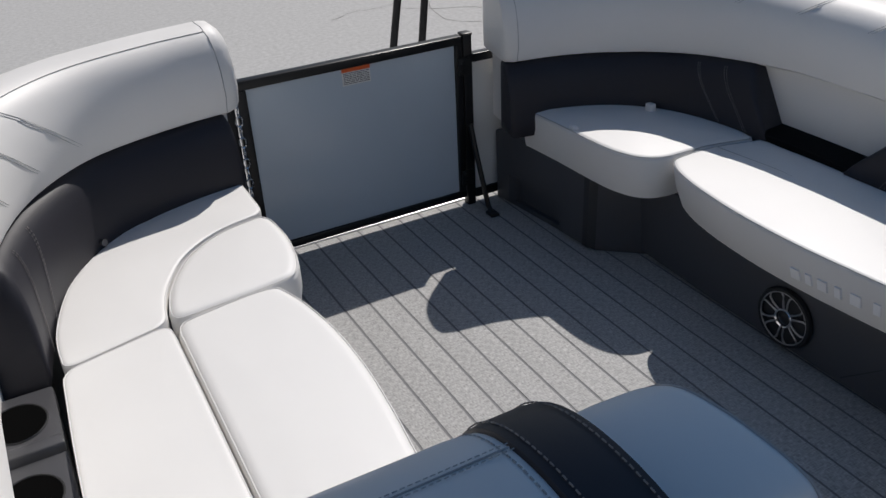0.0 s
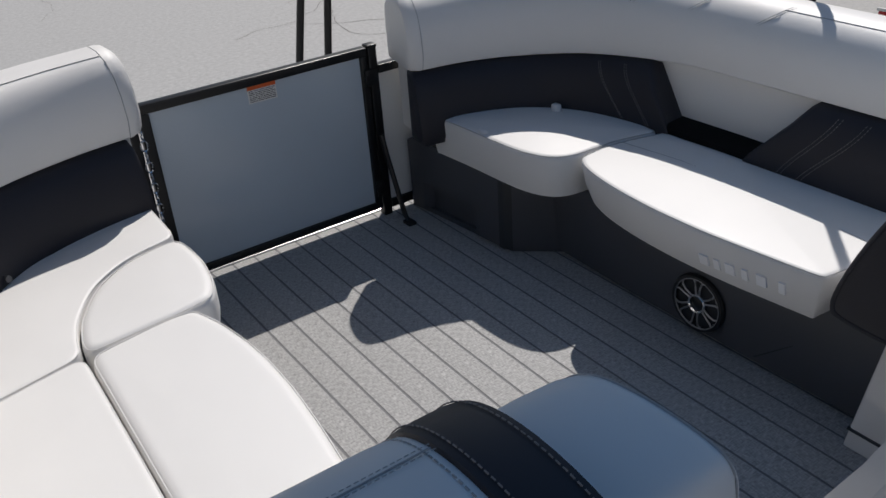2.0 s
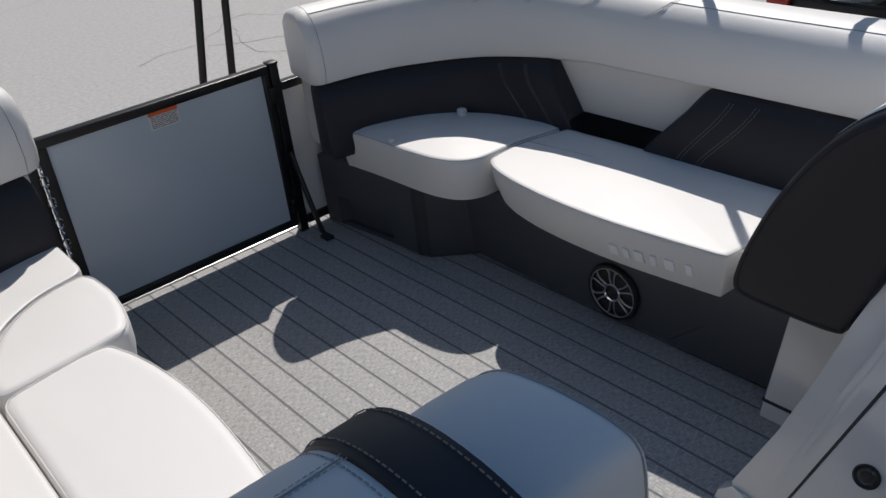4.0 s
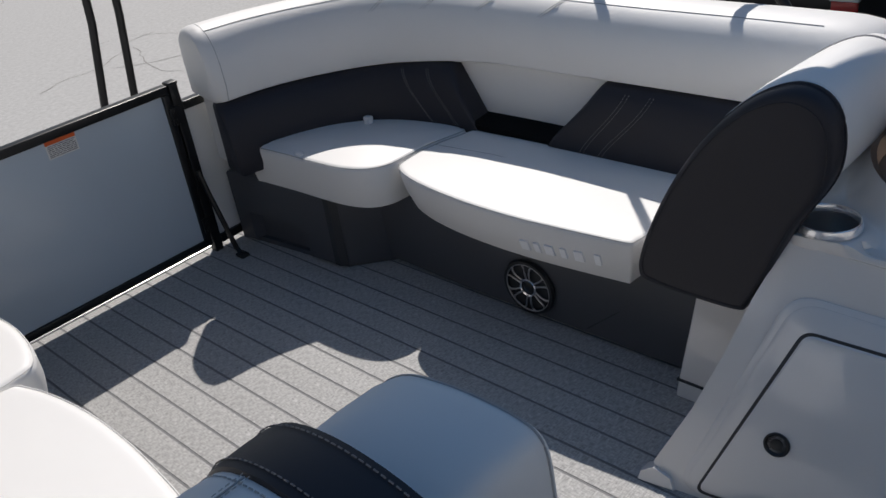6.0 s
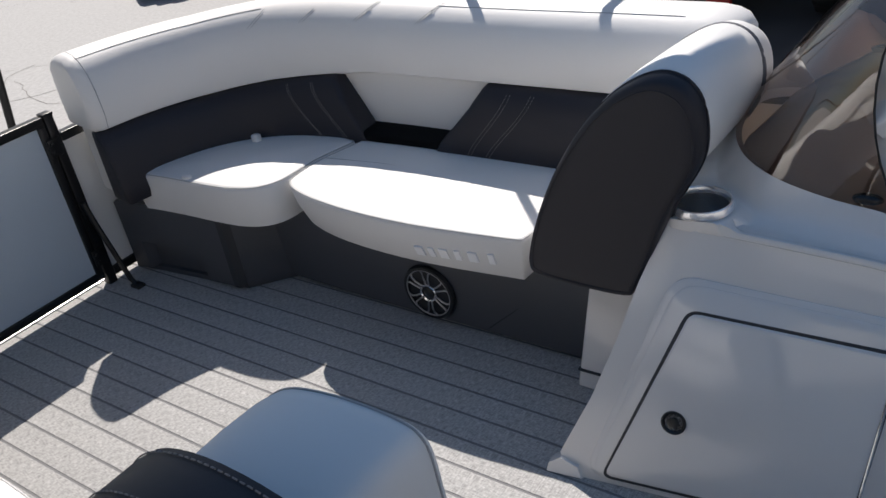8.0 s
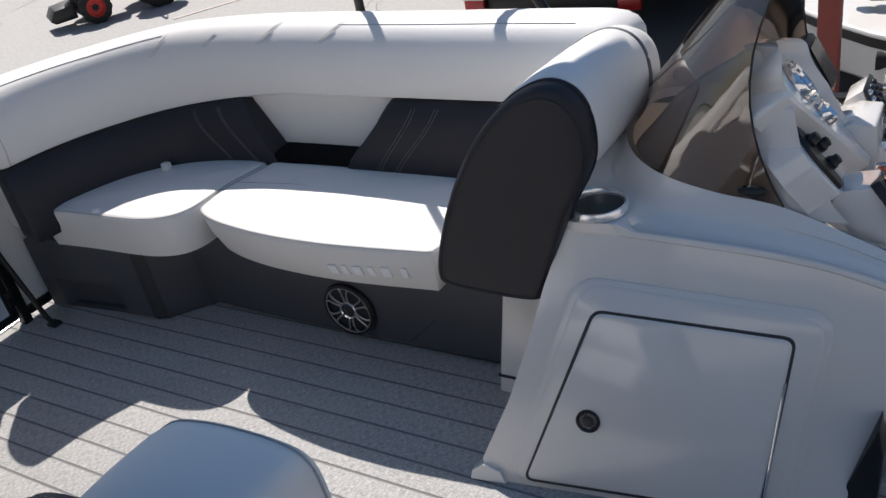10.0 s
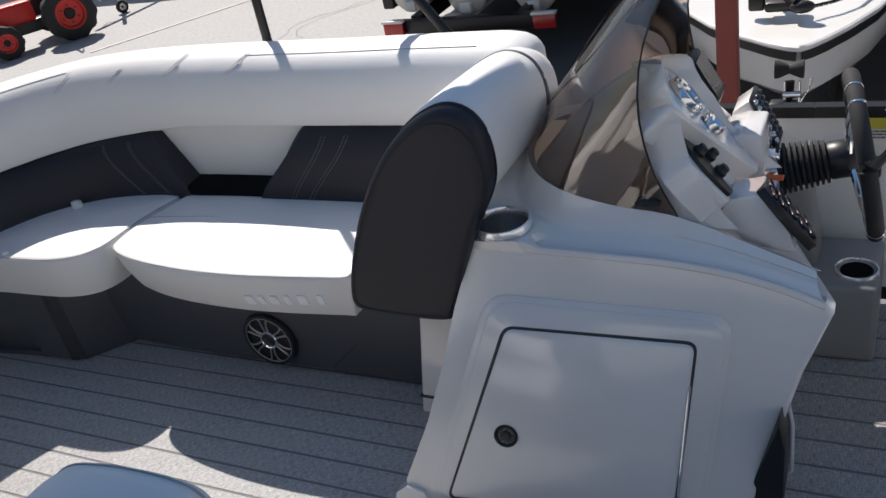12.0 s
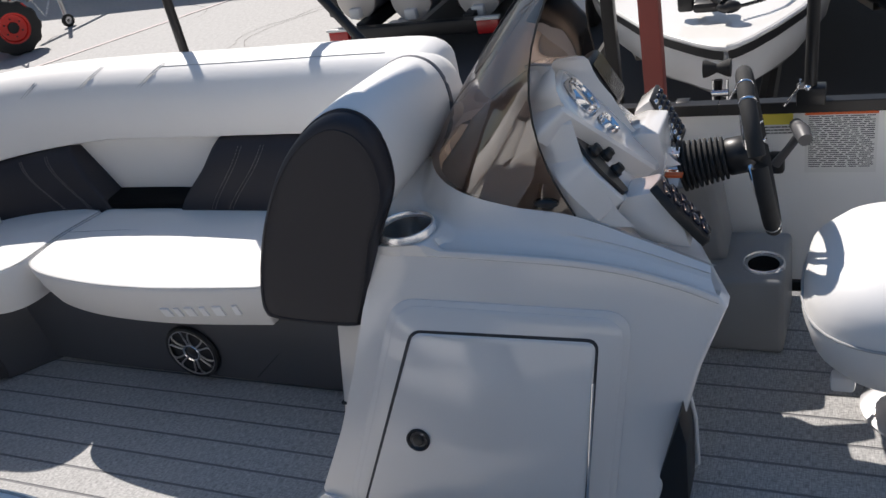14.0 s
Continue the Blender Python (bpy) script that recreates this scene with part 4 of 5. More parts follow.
def hood(x1, lower, tilt, swell, label, shift=0.0):
    bm = bmesh.new()
    rows = [hood_ring(k, x1, lower, tilt, swell) for k in range(len(HOOD_Z))]
    rows = [[(x + shift, y, z) for x, y, z in r] for r in rows]
    c = sum((Vector(p) for p in rows[-1]), Vector()) / len(rows[-1])
    rows += [[tuple(Vector(p).lerp(c, w) + Vector((0, 0, 0.004))) for p in rows[-1]] for w in (0.25, 0.6, 0.9)]
    grid(bm, rows, loop=True, cap=True)
    return part("dashboard", bm, GEL, console, label)


dash = hood(2.270, 0.0, 0.28, 0.05, "light grey hooded dashboard with a stepped side")
hood(2.215, 0.20, 0.10, 0.0, "lower outboard half of the dashboard", 0.215)

PN = Vector((0.2, -0.75, 0.6)).normalized()
PS = (Vector((0, 0, 1)) - PN * PN.z).normalized()
PX = PS.cross(PN)


def on_panel(o, x, z, up=0.0):
    """Point with the given x and z on the instrument panel that passes through o, raised by up."""
    return Vector((x, o[1] + (0.2 * (x - o[0]) + 0.6 * (z - o[2])) / 0.75, z)) + PN * up


def panel_frame(o, x, z, up=0.0):
    c = on_panel(o, x, z, up)
    return Matrix(((PX.x, PS.x, PN.x, c.x), (PX.y, PS.y, PN.y, c.y), (PX.z, PS.z, PN.z, c.z), (0, 0, 0, 1)))


def panel(bm, o, outline, up0, up1, ease=0.006):
    c = Vector((sum(p[0] for p in outline), sum(p[1] for p in outline))) / len(outline)
    small = [(c + (Vector(p) - c) * (1 - ease / 0.10))[:] for p in outline]
    grid(bm, [[on_panel(o, *p, up0) for p in outline], [on_panel(o, *p, up1 - ease) for p in outline], [on_panel(o, *p, up1) for p in small]], loop=True, cap=True)


UPPER, LOWERP = (2.02, -0.200, 0.845), (2.015, -0.262, 0.700)
bm = bmesh.new()
panel(bm, UPPER, round_poly([(2.225, 0.838), (2.060, 0.852), (2.012, 0.830), (2.052, 0.780), (2.120, 0.701), (2.197, 0.607), (2.400, 0.545), (2.430, 0.600), (2.380, 0.690), (2.315, 0.760)], 0.010, 3), -0.085, 0.0)
pod = part("gauge_panel", bm, GEL, console, "sloping grey gauge panel")
bm = bmesh.new()
panel(bm, LOWERP, round_poly([(2.120, 0.772), (2.035, 0.765), (2.004, 0.722), (1.998, 0.695), (2.004, 0.640), (2.240, 0.540), (2.350, 0.530), (2.276, 0.627), (2.201, 0.714)], 0.008, 3), -0.070, 0.0)
low = part("switch_face", bm, GEL, console, "sloping grey switch face")
GLASSDARK = mat("gauge_glass", (0.02, 0.028, 0.05), 0.05, coat=0.8)
for x, z, r in ((2.145, 0.796, 0.046), (2.140, 0.736, 0.026)):
    bm = bmesh.new()
    lathe(bm, [(r, 0.0), (r, 0.010), (r * 0.94, 0.016), (r * 0.84, 0.013), (r * 0.80, 0.006)], panel_frame(UPPER, x, z, 0.001), 32, cap=False)
    g = part("gauge", bm, CHROME, pod, "chrome ringed round gauge")
    bm = bmesh.new()
    lathe(bm, [(r * 0.82, 0.008), (r * 0.3, 0.009)], panel_frame(UPPER, x, z, 0.001), 28)
    part("dial", bm, GLASSDARK, g)
bm = bmesh.new()
prism(bm, [(-0.13, 0.66), (-0.150, 0.800), (-0.196, 0.826), (-0.252, 0.722), (-0.215, 0.66)], 2.275, 2.375, "x", 0.012, 3)
scr = part("display", bm, BLACK, dash, "glossy black chart display")
bm = bmesh.new()
grid(bm, [[(2.287, -0.205, 0.816), (2.363, -0.205, 0.816)], [(2.287, -0.251, 0.731), (2.363, -0.251, 0.731)]])
bmesh.ops.solidify(bm, geom=bm.faces[:], thickness=0.004)
part("screen", bm, GLASSDARK, scr)
# upper switch panel with two knobs
bm = bmesh.new()
panel(bm, LOWERP, round_poly([(2.085, 0.764), (2.036, 0.757), (2.008, 0.718), (2.004, 0.695), (2.010, 0.645), (2.045, 0.632), (2.066, 0.690), (2.090, 0.735)], 0.006, 3), 0.0, 0.008, 0.003)
part("switch_panel", bm, BLACK, low, "black ignition switch panel")
for x, z in ((2.097, 0.684), (2.066, 0.664), (2.050, 0.715)):
    bm = bmesh.new()
    lathe(bm, [(0.014, 0.004), (0.014, 0.014), (0.011, 0.017), (0.010, 0.026), (0.004, 0.028)], panel_frame(LOWERP, x, z), 20)
    part("knob", bm, BLACK, low, "black key switch")
# lower switch box standing off the dashboard
SWB = (2.02, -0.372, 0.652)
bm = bmesh.new()
prism(bm, [(-0.290, 0.600), (-0.306, 0.632), (-0.366, 0.645), (-0.420, 0.560), (-0.430, 0.520), (-0.34, 0.53)], 2.024, 2.105, "x", 0.003)
swb = part("switch_box", bm, GEL, console, "pale grey box with a black rocker panel")
bm = bmesh.new()
panel(bm, SWB, round_poly([(2.026, 0.656), (2.100, 0.636), (2.120, 0.556), (2.090, 0.520), (2.012, 0.538), (2.006, 0.610)], 0.006, 3), -0.012, 0.006, 0.003)
part("switch_panel", bm, BLACK, swb, "black rocker switch panel")
BLUEKEY = mat("blue_black_rocker", (0.012, 0.016, 0.035), 0.25, coat=0.4)
for k in range(5):
    for c in (-0.022, 0.020):
        bm = bmesh.new()
        box(bm, (c - 0.017, -0.0085, 0.004), (c + 0.017, 0.0085, 0.012), 0.002)
        bm.transform(panel_frame(SWB, 2.062 + 0.002 * k, 0.632 - 0.0215 * k))
        part("rocker", bm, BLUEKEY, swb)
# outboard switch box
bm = bmesh.new()
prism(bm, [(-0.24, 0.52), (-0.262, 0.660), (-0.297, 0.686), (-0.353, 0.570), (-0.30, 0.50)], 2.385, 2.475, "x", 0.004)
swc = part("switch_box", bm, GEL, console, "white box with a black rocker panel")
bm = bmesh.new()
prism(bm, [(-0.297, 0.689), (-0.306, 0.686), (-0.362, 0.570), (-0.353, 0.566)], 2.383, 2.477, "x", 0.002)
part("switch_panel", bm, BLACK, swc, "black rocker switch panel")
for k in range(7):
    for c in (2.398, 2.430, 2.460):
        bm = bmesh.new()
        ball(bm, (c, -0.310 - 0.0074 * k, 0.677 - 0.0155 * k), 0.0075, (1.4, 0.9, 0.9))
        part("rocker", bm, CHROME if c < 2.40 else BLUEKEY, swc)

bm = bmesh.new()
prism(bm, [(-0.24, 0.58), (-0.252, 0.652), (-0.300, 0.670), (-0.342, 0.668), (-0.350, 0.594), (-0.335, 0.54)], 2.245, 2.375, "x", 0.006)
part("column_box", bm, GEL, console, "pale moulded steering column cover")
AX = Vector((0.12, -0.98, 0.16)).normalized()
C1 = Vector((2.345, -0.535, 0.575))
wm = Matrix.Translation(C1) @ AX.to_track_quat("Z", "X").to_matrix().to_4x4()
bm = bmesh.new()
lathe(bm, [(0.048, -0.205), (0.050, -0.175), (0.046, -0.165)], wm, 28)
box(bm, (2.285, -0.375, 0.565), (2.325, -0.342, 0.60), 0.006)
part("tilt_collar", bm, CHROME, console, "chrome tilt collar with a red lever")
bm = bmesh.new()
prof = []
for k in range(9):
    z = -0.168 + 0.0115 * k
    prof += [(0.058 - 0.0012 * k, z), (0.058 - 0.0012 * k, z + 0.005), (0.046 - 0.001 * k, z + 0.007), (0.046 - 0.001 * k, z + 0.010)]
lathe(bm, prof, wm, 28)
part("bellows", bm, RUBBER, console, "black ribbed rubber bellows")
bm = bmesh.new()
box(bm, (2.222, -0.388, 0.572), (2.242, -0.350, 0.578), 0.002)
part("tilt_lever", bm, ORANGE, console, "small red tilt lever")
wheel = thing("steering_wheel", "black padded steering wheel with steel spokes", "steering wheel")
bm = bmesh.new()
lathe(bm, [(0.036, -0.072), (0.042, -0.065), (0.042, -0.03), (0.034, -0.012), (0.0, -0.008)][:4], wm, 28)
part("hub", bm, BLACK, wheel)
bm = bmesh.new()
torus(bm, wm, 0.172, 0.0175, 48, 14)
rim = part("rim", bm, RUBBER, wheel, "black padded rim")
for k in range(3):
    a = radians(120 * k + 20)
    d, p = Vector((math.cos(a), math.sin(a), 0)), Vector((-math.sin(a), math.cos(a), 0))
    for off in (-0.016, 0.016):
        bm = bmesh.new()
        tube(bm, [wm @ (d * 0.025 + p * off + Vector((0, 0, -0.025))), wm @ (d * 0.10 + p * off + Vector((0, 0, -0.018))), wm @ (d * 0.165 + p * off + Vector((0, 0, -0.002)))], 0.0065, 8)
        part("spoke", bm, CHROME, wheel)
    for off in (-0.14, 0.14):
        bm = bmesh.new()
        b2 = a + off
        e, p2 = Vector((math.cos(b2), math.sin(b2), 0)), Vector((-math.sin(b2), math.cos(b2), 0))
        mm = wm @ Matrix.Translation(e * 0.172) @ Matrix(((e.x, 0, p2.x, 0), (e.y, 0, p2.y, 0), (0, 1, 0, 0), (0, 0, 0, 1)))
        lathe(bm, [(0.0178, -0.003), (0.0186, -0.002), (0.0186, 0.002), (0.0178, 0.003)], mm, 16, cap=False)
        part("rim_band", bm, CHROME, rim)

# cup holder in the console top
cup = thing("cup_holder", "polished steel cup holder set in the console", "cup holder", "steel cup holders")
bm = bmesh.new()
lathe(bm, [(0.0485, -0.004), (0.0495, 0.006), (0.0515, 0.0090), (0.0545, 0.0080), (0.0565, 0.003), (0.0570, -0.006)], Matrix.Identity(4), 40, cap=False)
part("rim", bm, mat("bright_steel", (0.95, 0.95, 0.96), 0.22, 0.75, var=0.02), cup)
bm = bmesh.new()
lathe(bm, [(0.0490, -0.003), (0.046, -0.08), (0.040, -0.085), (0.002, -0.085)], Matrix.Identity(4), 40, cap=False)
part("well", bm, STEEL, cup, "brushed steel well")
# black disc darkens the cup floor in place of real shade
bm = bmesh.new()
lathe(bm, [(0.0455, -0.0835), (0.002, -0.0833)], Matrix.Identity(4), 32)
part("well_floor_shade", bm, DEEP, cup, "dark disc for the shade at the bottom of the cup")
cup.matrix_world = pose(CUP.x, CUP.y, CUP.z + 0.007, 0, 0, 0) @ Matrix.Scale(1.13, 4)
copy_thing(cup, pose(2.437, -0.535, 0.221, 0, 0, 0) @ Matrix.Scale(0.80, 4))
pod2 = thing("side_pedestal", "low moulded pedestal with a cup holder, its grey darkened for shade", "pedestal")
bm = bmesh.new()
prism(bm, [(2.36, -0.28), (2.36, -0.585), (2.60, -0.595), (2.60, -0.28)], 0.0, 0.22, "z", 0.015, 3)
# console gelcoat darkened to grey: the shade here is in the colour
pod_mat = mat("shade_grey_moulding", (0.30, 0.30, 0.295), 0.4)
part("body", bm, pod_mat, pod2)
# filler block added to stop a sun patch on the deck
bm = bmesh.new()
prism(bm, [(-0.12, 0.18), (-0.12, 0.46), (-0.30, 0.47), (-0.42, 0.43), (-0.45, 0.21)], 2.45, 2.605, "x", 0.02, 3)
part("sun_block_riser", bm, pod_mat, pod2, "moulding added behind the cup holder to keep sun off the deck")

# black disc on the closed top paints the shade inside the cup
bm = bmesh.new()
lathe(bm, [(0.0375, 0.0), (0.002, 0.0004)], Matrix.Translation((2.437, -0.535, 0.2212)), 32)
part("cup_well_shade", bm, DEEP, pod2, "dark disc for the shade inside the cup well")

# smoked windscreen
screen = thing("windscreen", "curved smoked brown acrylic helm windscreen", "windscreen")
base_c = catmull(inner[2:12], 6)
m = len(base_c)
cols = []
for i, p in enumerate(base_c):
    u = i / (m - 1)
    top = Vector((2.06 + 0.33 * u, -0.225 + 0.06 * math.sin(math.pi * u) ** 0.7, 1.085))
    mid = p.lerp(top, 0.5)
    k = math.sin(math.pi * u)
    out = Vector((-(1 - 2 * u) * 0.02, 0.085 * (1 - 0.85 * k), 0.01))
    cols.append([p * (1 - t) ** 2 + (mid + out * 1.7) * 2 * t * (1 - t) + top * t * t for t in [j / 10 for j in range(11)]])
bm = bmesh.new()
grid(bm, cols)
part("sheet", bm, SMOKE, screen)
bm = bmesh.new()
tube(bm, cols[0], 0.0022, 6)
part("edge", bm, BLACK, screen, "dark polished edge")
bm = bmesh.new()
tube(bm, cols[-1], 0.0022, 6)
part("edge", bm, BLACK, screen, "dark polished edge")
vent = thing("vent_plug", "black oval plug on the console behind the windscreen", "plug")
bm = bmesh.new()
ball(bm, (1.992, -0.156, 0.637), 0.028, (0.45, 1.0, 0.40))
part("body", bm, BLACK, vent)
hook = thing("backrest_latch", "small black and steel latch behind the end backrest", "latch")
bm = bmesh.new()
box(bm, (2.20, 0.175, 0.712), (2.235, 0.20, 0.735), 0.004)
tube(bm, [(2.20, 0.185, 0.735), (2.22, 0.18, 0.745)], 0.005, 8)
part("body", bm, BLACKMETAL, hook)
kick = thing("kick_plate", "black recessed foot well edge below the console", "trim")
bm = bmesh.new()
prism(bm, [(-0.345, 0.0), (-0.425, 0.27), (-0.436, 0.20), (-0.432, 0.035), (-0.38, 0.0)], 1.80, 1.90, "x", 0.004)
part("body", bm, BLACK, kick)
bm = bmesh.new()
tube(bm, [(1.895, -0.428, 0.27), (1.895, -0.440, 0.19), (1.895, -0.440, 0.06), (1.895, -0.41, 0.012)], 0.005, 8)
part("edge_trim", bm, GEL, kick)

# throttle on the side
lever = thing("throttle_lever", "grey metal throttle lever with a black grip", "throttle")
bm = bmesh.new()
box(bm, (2.585, -0.575, 0.39), (2.618, -0.535, 0.445), 0.01)
part("housing", bm, BLACK, lever)
bm = bmesh.new()
tube(bm, [(2.565, -0.555, 0.43), (2.56, -0.585, 0.475), (2.555, -0.61, 0.515)], [0.012, 0.010, 0.011], 10)
part("lever", bm, mat("dark_grey_metal", (0.12, 0.12, 0.125), 0.35, metal=0.6), lever)
bm = bmesh.new()
tube(bm, [(2.60, -0.60, 0.52), (2.55, -0.615, 0.525), (2.51, -0.625, 0.52)], [0.016, 0.020, 0.016], 12)
part("grip", bm, mat("grip_grey", (0.10, 0.10, 0.105), 0.5), lever)

# helm chair
chair = thing("helm_chair", "white vinyl helm chair on a steel pedestal, striped with sun", "chair")
bm = bmesh.new()
seat_prof = [(0.0, 0.20), (0.11, 0.20), (0.165, 0.218), (0.205, 0.27), (0.224, 0.34), (0.212, 0.41), (0.17, 0.455), (0.11, 0.472), (0.0, 0.478)]
cx, cy = 2.16, -0.855
rows = []
for r, z in seat_prof:
    rows.append([(cx + 1.05 * max(r, 0.002) * math.copysign(abs(math.cos(a)) ** 0.7, math.cos(a)), cy + max(r, 0.002) * math.copysign(abs(math.sin(a)) ** 0.7, math.sin(a)), z) for a in [2 * math.pi * k / 40 for k in range(40)]])
grid(bm, rows, loop=True, cap=True)
part("seat", bm, WHITE, chair)
bm = bmesh.new()
ring = [(cx + 1.05 * 0.223 * math.copysign(abs(math.cos(a)) ** 0.7, math.cos(a)), cy + 0.223 * math.copysign(abs(math.sin(a)) ** 0.7, math.sin(a)), 0.36) for a in [2 * math.pi * k / 40 for k in range(40)]]
tube(bm, ring, 0.003, 6, True)
part("piping", bm, SEAM, chair)
bm = bmesh.new()
lathe(bm, [(0.035, 0.03), (0.035, 0.20), (0.06, 0.205)], Matrix.Translation((2.20, -0.88, 0)), 24)
part("pedestal", bm, CHROME, chair)
bm = bmesh.new()
lathe(bm, [(0.125, 0.0), (0.125, 0.006), (0.10, 0.022), (0.05, 0.035), (0.035, 0.05)], Matrix.Translation((2.20, -0.88, 0)), 36)
part("foot_plate", bm, ALU, chair)
bm = bmesh.new()
box(bm, (2.05, -0.74, 0.155), (2.085, -0.69, 0.195), 0.01)
tube(bm, [(2.07, -0.73, 0.18), (2.12, -0.79, 0.205)], 0.007, 8)
part("lever_knob", bm, HULL, chair, "white adjuster knob")

# ---- bimini frame and canopy ----
bim = thing("bimini_top", "blue grey canvas bimini top on black tubes", "bimini")
# canopy is out of view; its extent and stepped side are set to place shade
bm = bmesh.new()
rows = []
for i, y in enumerate(sorted([-2.4 + 3.67 * k / 28 for k in range(29)] + [0.742, 0.758])):
    right = 2.80 if y < 0.75 else 2.57
    rows.append([(0.45 + (right - 0.45) * j / 12, y, 1.85 + 0.10 * (1 - (j / 6 - 1) ** 2) - (0.03 if i in (0, 30) else 0.015 * (i % 8 == 4))) for j in range(13)])
grid(bm, rows)
part("canopy", bm, CANVAS, bim)
for x in (2.612, 0.128):
    for a, b in (((x, 1.150, 0.57), (x, 1.14, 1.85)), ((x, 0.36, 0.57), (x, 1.27, 1.85)), ((x, -0.63, 0.57), (x, -0.66, 1.85))):
        bm = bmesh.new()
        tube(bm, [a, b], 0.0145, 10)
        part("strut", bm, BLACKMETAL, bim)
for x in (2.612, 0.128):
    bm = bmesh.new()
    box(bm, (x - 0.022, -0.665, 0.570), (x + 0.022, -0.60, 0.615), 0.004)
    sock = part("socket", bm, BLACKMETAL, bim)
    s = -1 if x > 1 else 1
    bm = bmesh.new()
    tube(bm, [(x + s * 0.024, -0.61, 0.640), (x + s * 0.026, -0.605, 0.618), (x + s * 0.026, -0.585, 0.590), (x + s * 0.024, -0.575, 0.574)], 0.0025, 6)
    ball(bm, (x + s * 0.024, -0.625, 0.618), 0.008)
    part("pin_clip", bm, CHROME, sock, "steel pin clip")

# ---- beyond the bow ----
guide = thing("boarding_ladder", "pair of black ladder rails standing past the bow", "ladder")
for x0, x1 in ((2.06, 2.16), (2.22, 2.30)):
    bm = bmesh.new()
    tube(bm, [(x0, 3.5, GROUND), (x0 + 0.025, 3.5, 0.2), (x1, 3.5, 0.62), (x1 + 0.05, 3.5, 1.3)], 0.019, 10)
    part("rail", bm, BLACKMETAL, guide)

# ---- the yard ----
def tyre(parent, c, r, w, axis, hub):
    """A tyre with tread and a coloured rim; axis is the axle's direction."""
    m = Matrix.Translation(c) @ Vector(axis).to_track_quat("Z", "X").to_matrix().to_4x4()
    bm = bmesh.new()
    n = 44
    rows = []
    for rad, h, lug in ((0.58, -0.5, 0), (0.88, -0.5, 0), (0.96, -0.38, 0.05), (0.98, -0.1, 0.05), (0.98, 0.1, 0.05), (0.96, 0.38, 0.05), (0.88, 0.5, 0), (0.58, 0.5, 0)):
        ring = []
        for k in range(n):
            a = 2 * math.pi * (k + (0.8 * h * 2 if lug else 0)) / n
            q = r * (rad + (lug if k % 4 < 2 else 0))
            ring.append(m @ Vector((q * math.cos(a), q * math.sin(a), h * w)))
        rows.append(ring)
    grid(bm, rows, loop=True)
    t = part("wheel", bm, RUBBER, parent)
    bm = bmesh.new()
    lathe(bm, [(r * 0.60, -w * 0.42), (r * 0.52, -w * 0.40), (r * 0.48, -w * 0.15), (r * 0.2, -w * 0.12), (r * 0.18, w * 0.12), (r * 0.48, w * 0.15), (r * 0.52, w * 0.40), (r * 0.60, w * 0.42)], m, 28, cap=False)
    part("rim", bm, hub, t)
    bm = bmesh.new()
    lathe(bm, [(r * 0.21, -w * 0.20), (r * 0.19, -w * 0.26), (r * 0.19, w * 0.26), (r * 0.21, w * 0.20)], m, 20)
    for k in range(6):
        a = math.pi * k / 3
        for e in (-0.19, 0.19):
            ball(bm, m @ Vector((r * 0.33 * math.cos(a), r * 0.33 * math.sin(a), w * e)), r * 0.035)
    part("hub", bm, RUBBER, t)
    return t


def tractor(m):
    t = thing("tractor", "red compact tractor with black frame parked in the yard", "tractor")
    for (x, y, r, w) in ((-0.62, 0.0, 0.38, 0.24), (0.62, 0.0, 0.38, 0.24), (-0.66, -1.55, 0.62, 0.36), (0.66, -1.55, 0.62, 0.36)):
        tyre(t, (x, y, r), r, w, (1, 0, 0), RED)
    bm = bmesh.new()
    box(bm, (-0.26, -0.9, 0.62), (0.26, 0.50, 1.10), 0.08, 3)
    part("hood", bm, RED, t)
    bm = bmesh.new()
    box(bm, (-0.17, -1.7, 0.35), (0.17, 0.45, 0.64), 0.03)
    part("chassis", bm, BLACK, t)
    bm = bmesh.new()
    box(bm, (-0.6, -0.06, 0.26), (0.6, 0.06, 0.36), 0.02)
    part("axle", bm, BLACK, t)
    bm = bmesh.new()
    prism(bm, [(0.42, 0.22), (0.95, 0.20), (1.05, 0.28), (0.9, 0.5), (0.42, 0.55)], -0.45, 0.45, "x", 0.02)
    part("loader_bracket", bm, BLACK, t)
    for s in (-1, 1):
        bm = bmesh.new()
        prism(bm, [(-2.05, 0.85), (-1.95, 1.10), (-1.4, 1.15), (-1.1, 0.95), (-1.15, 0.90), (-1.45, 1.06), (-1.9, 1.02)], s * 0.66 - 0.16, s * 0.66 + 0.16, "x", 0.01)
        part("fender", bm, RED, t)
    bm = bmesh.new()
    box(bm, (-0.25, -1.75, 0.95), (0.25, -1.30, 1.08), 0.04)
    part("seat", bm, BLACK, t)
    bm = bmesh.new()
    tube(bm, [(-0.5, -1.75, 0.9), (-0.5, -1.75, 2.1), (0.5, -1.75, 2.1), (0.5, -1.75, 0.9)], 0.03, 8)
    part("roll_bar", bm, BLACK, t)
    t.matrix_world = m
    return t


tractor(pose(8.27, 9.95, GROUND, 0, 0, 60) @ Matrix.Scale(0.56, 4))

jack = thing("cargo_trailer", "trailer with galvanised tongue, jack wheel and chain, and an unseen body added for its shadow", "trailer")
# box body stays out of view; placed to throw the shadow edge on the yard
bm = bmesh.new()
box(bm, (12.5, 8.3, GROUND + 0.5), (16.5, 15.0, GROUND + 3.1), 0.05)
part("cargo_body", bm, HULL, jack)
bm = bmesh.new()
tube(bm, [(9.97, 9.42, GROUND + 0.15), (9.99, 9.43, GROUND + 0.95)], 0.03, 8)
part("jack_post", bm, ALU, jack)
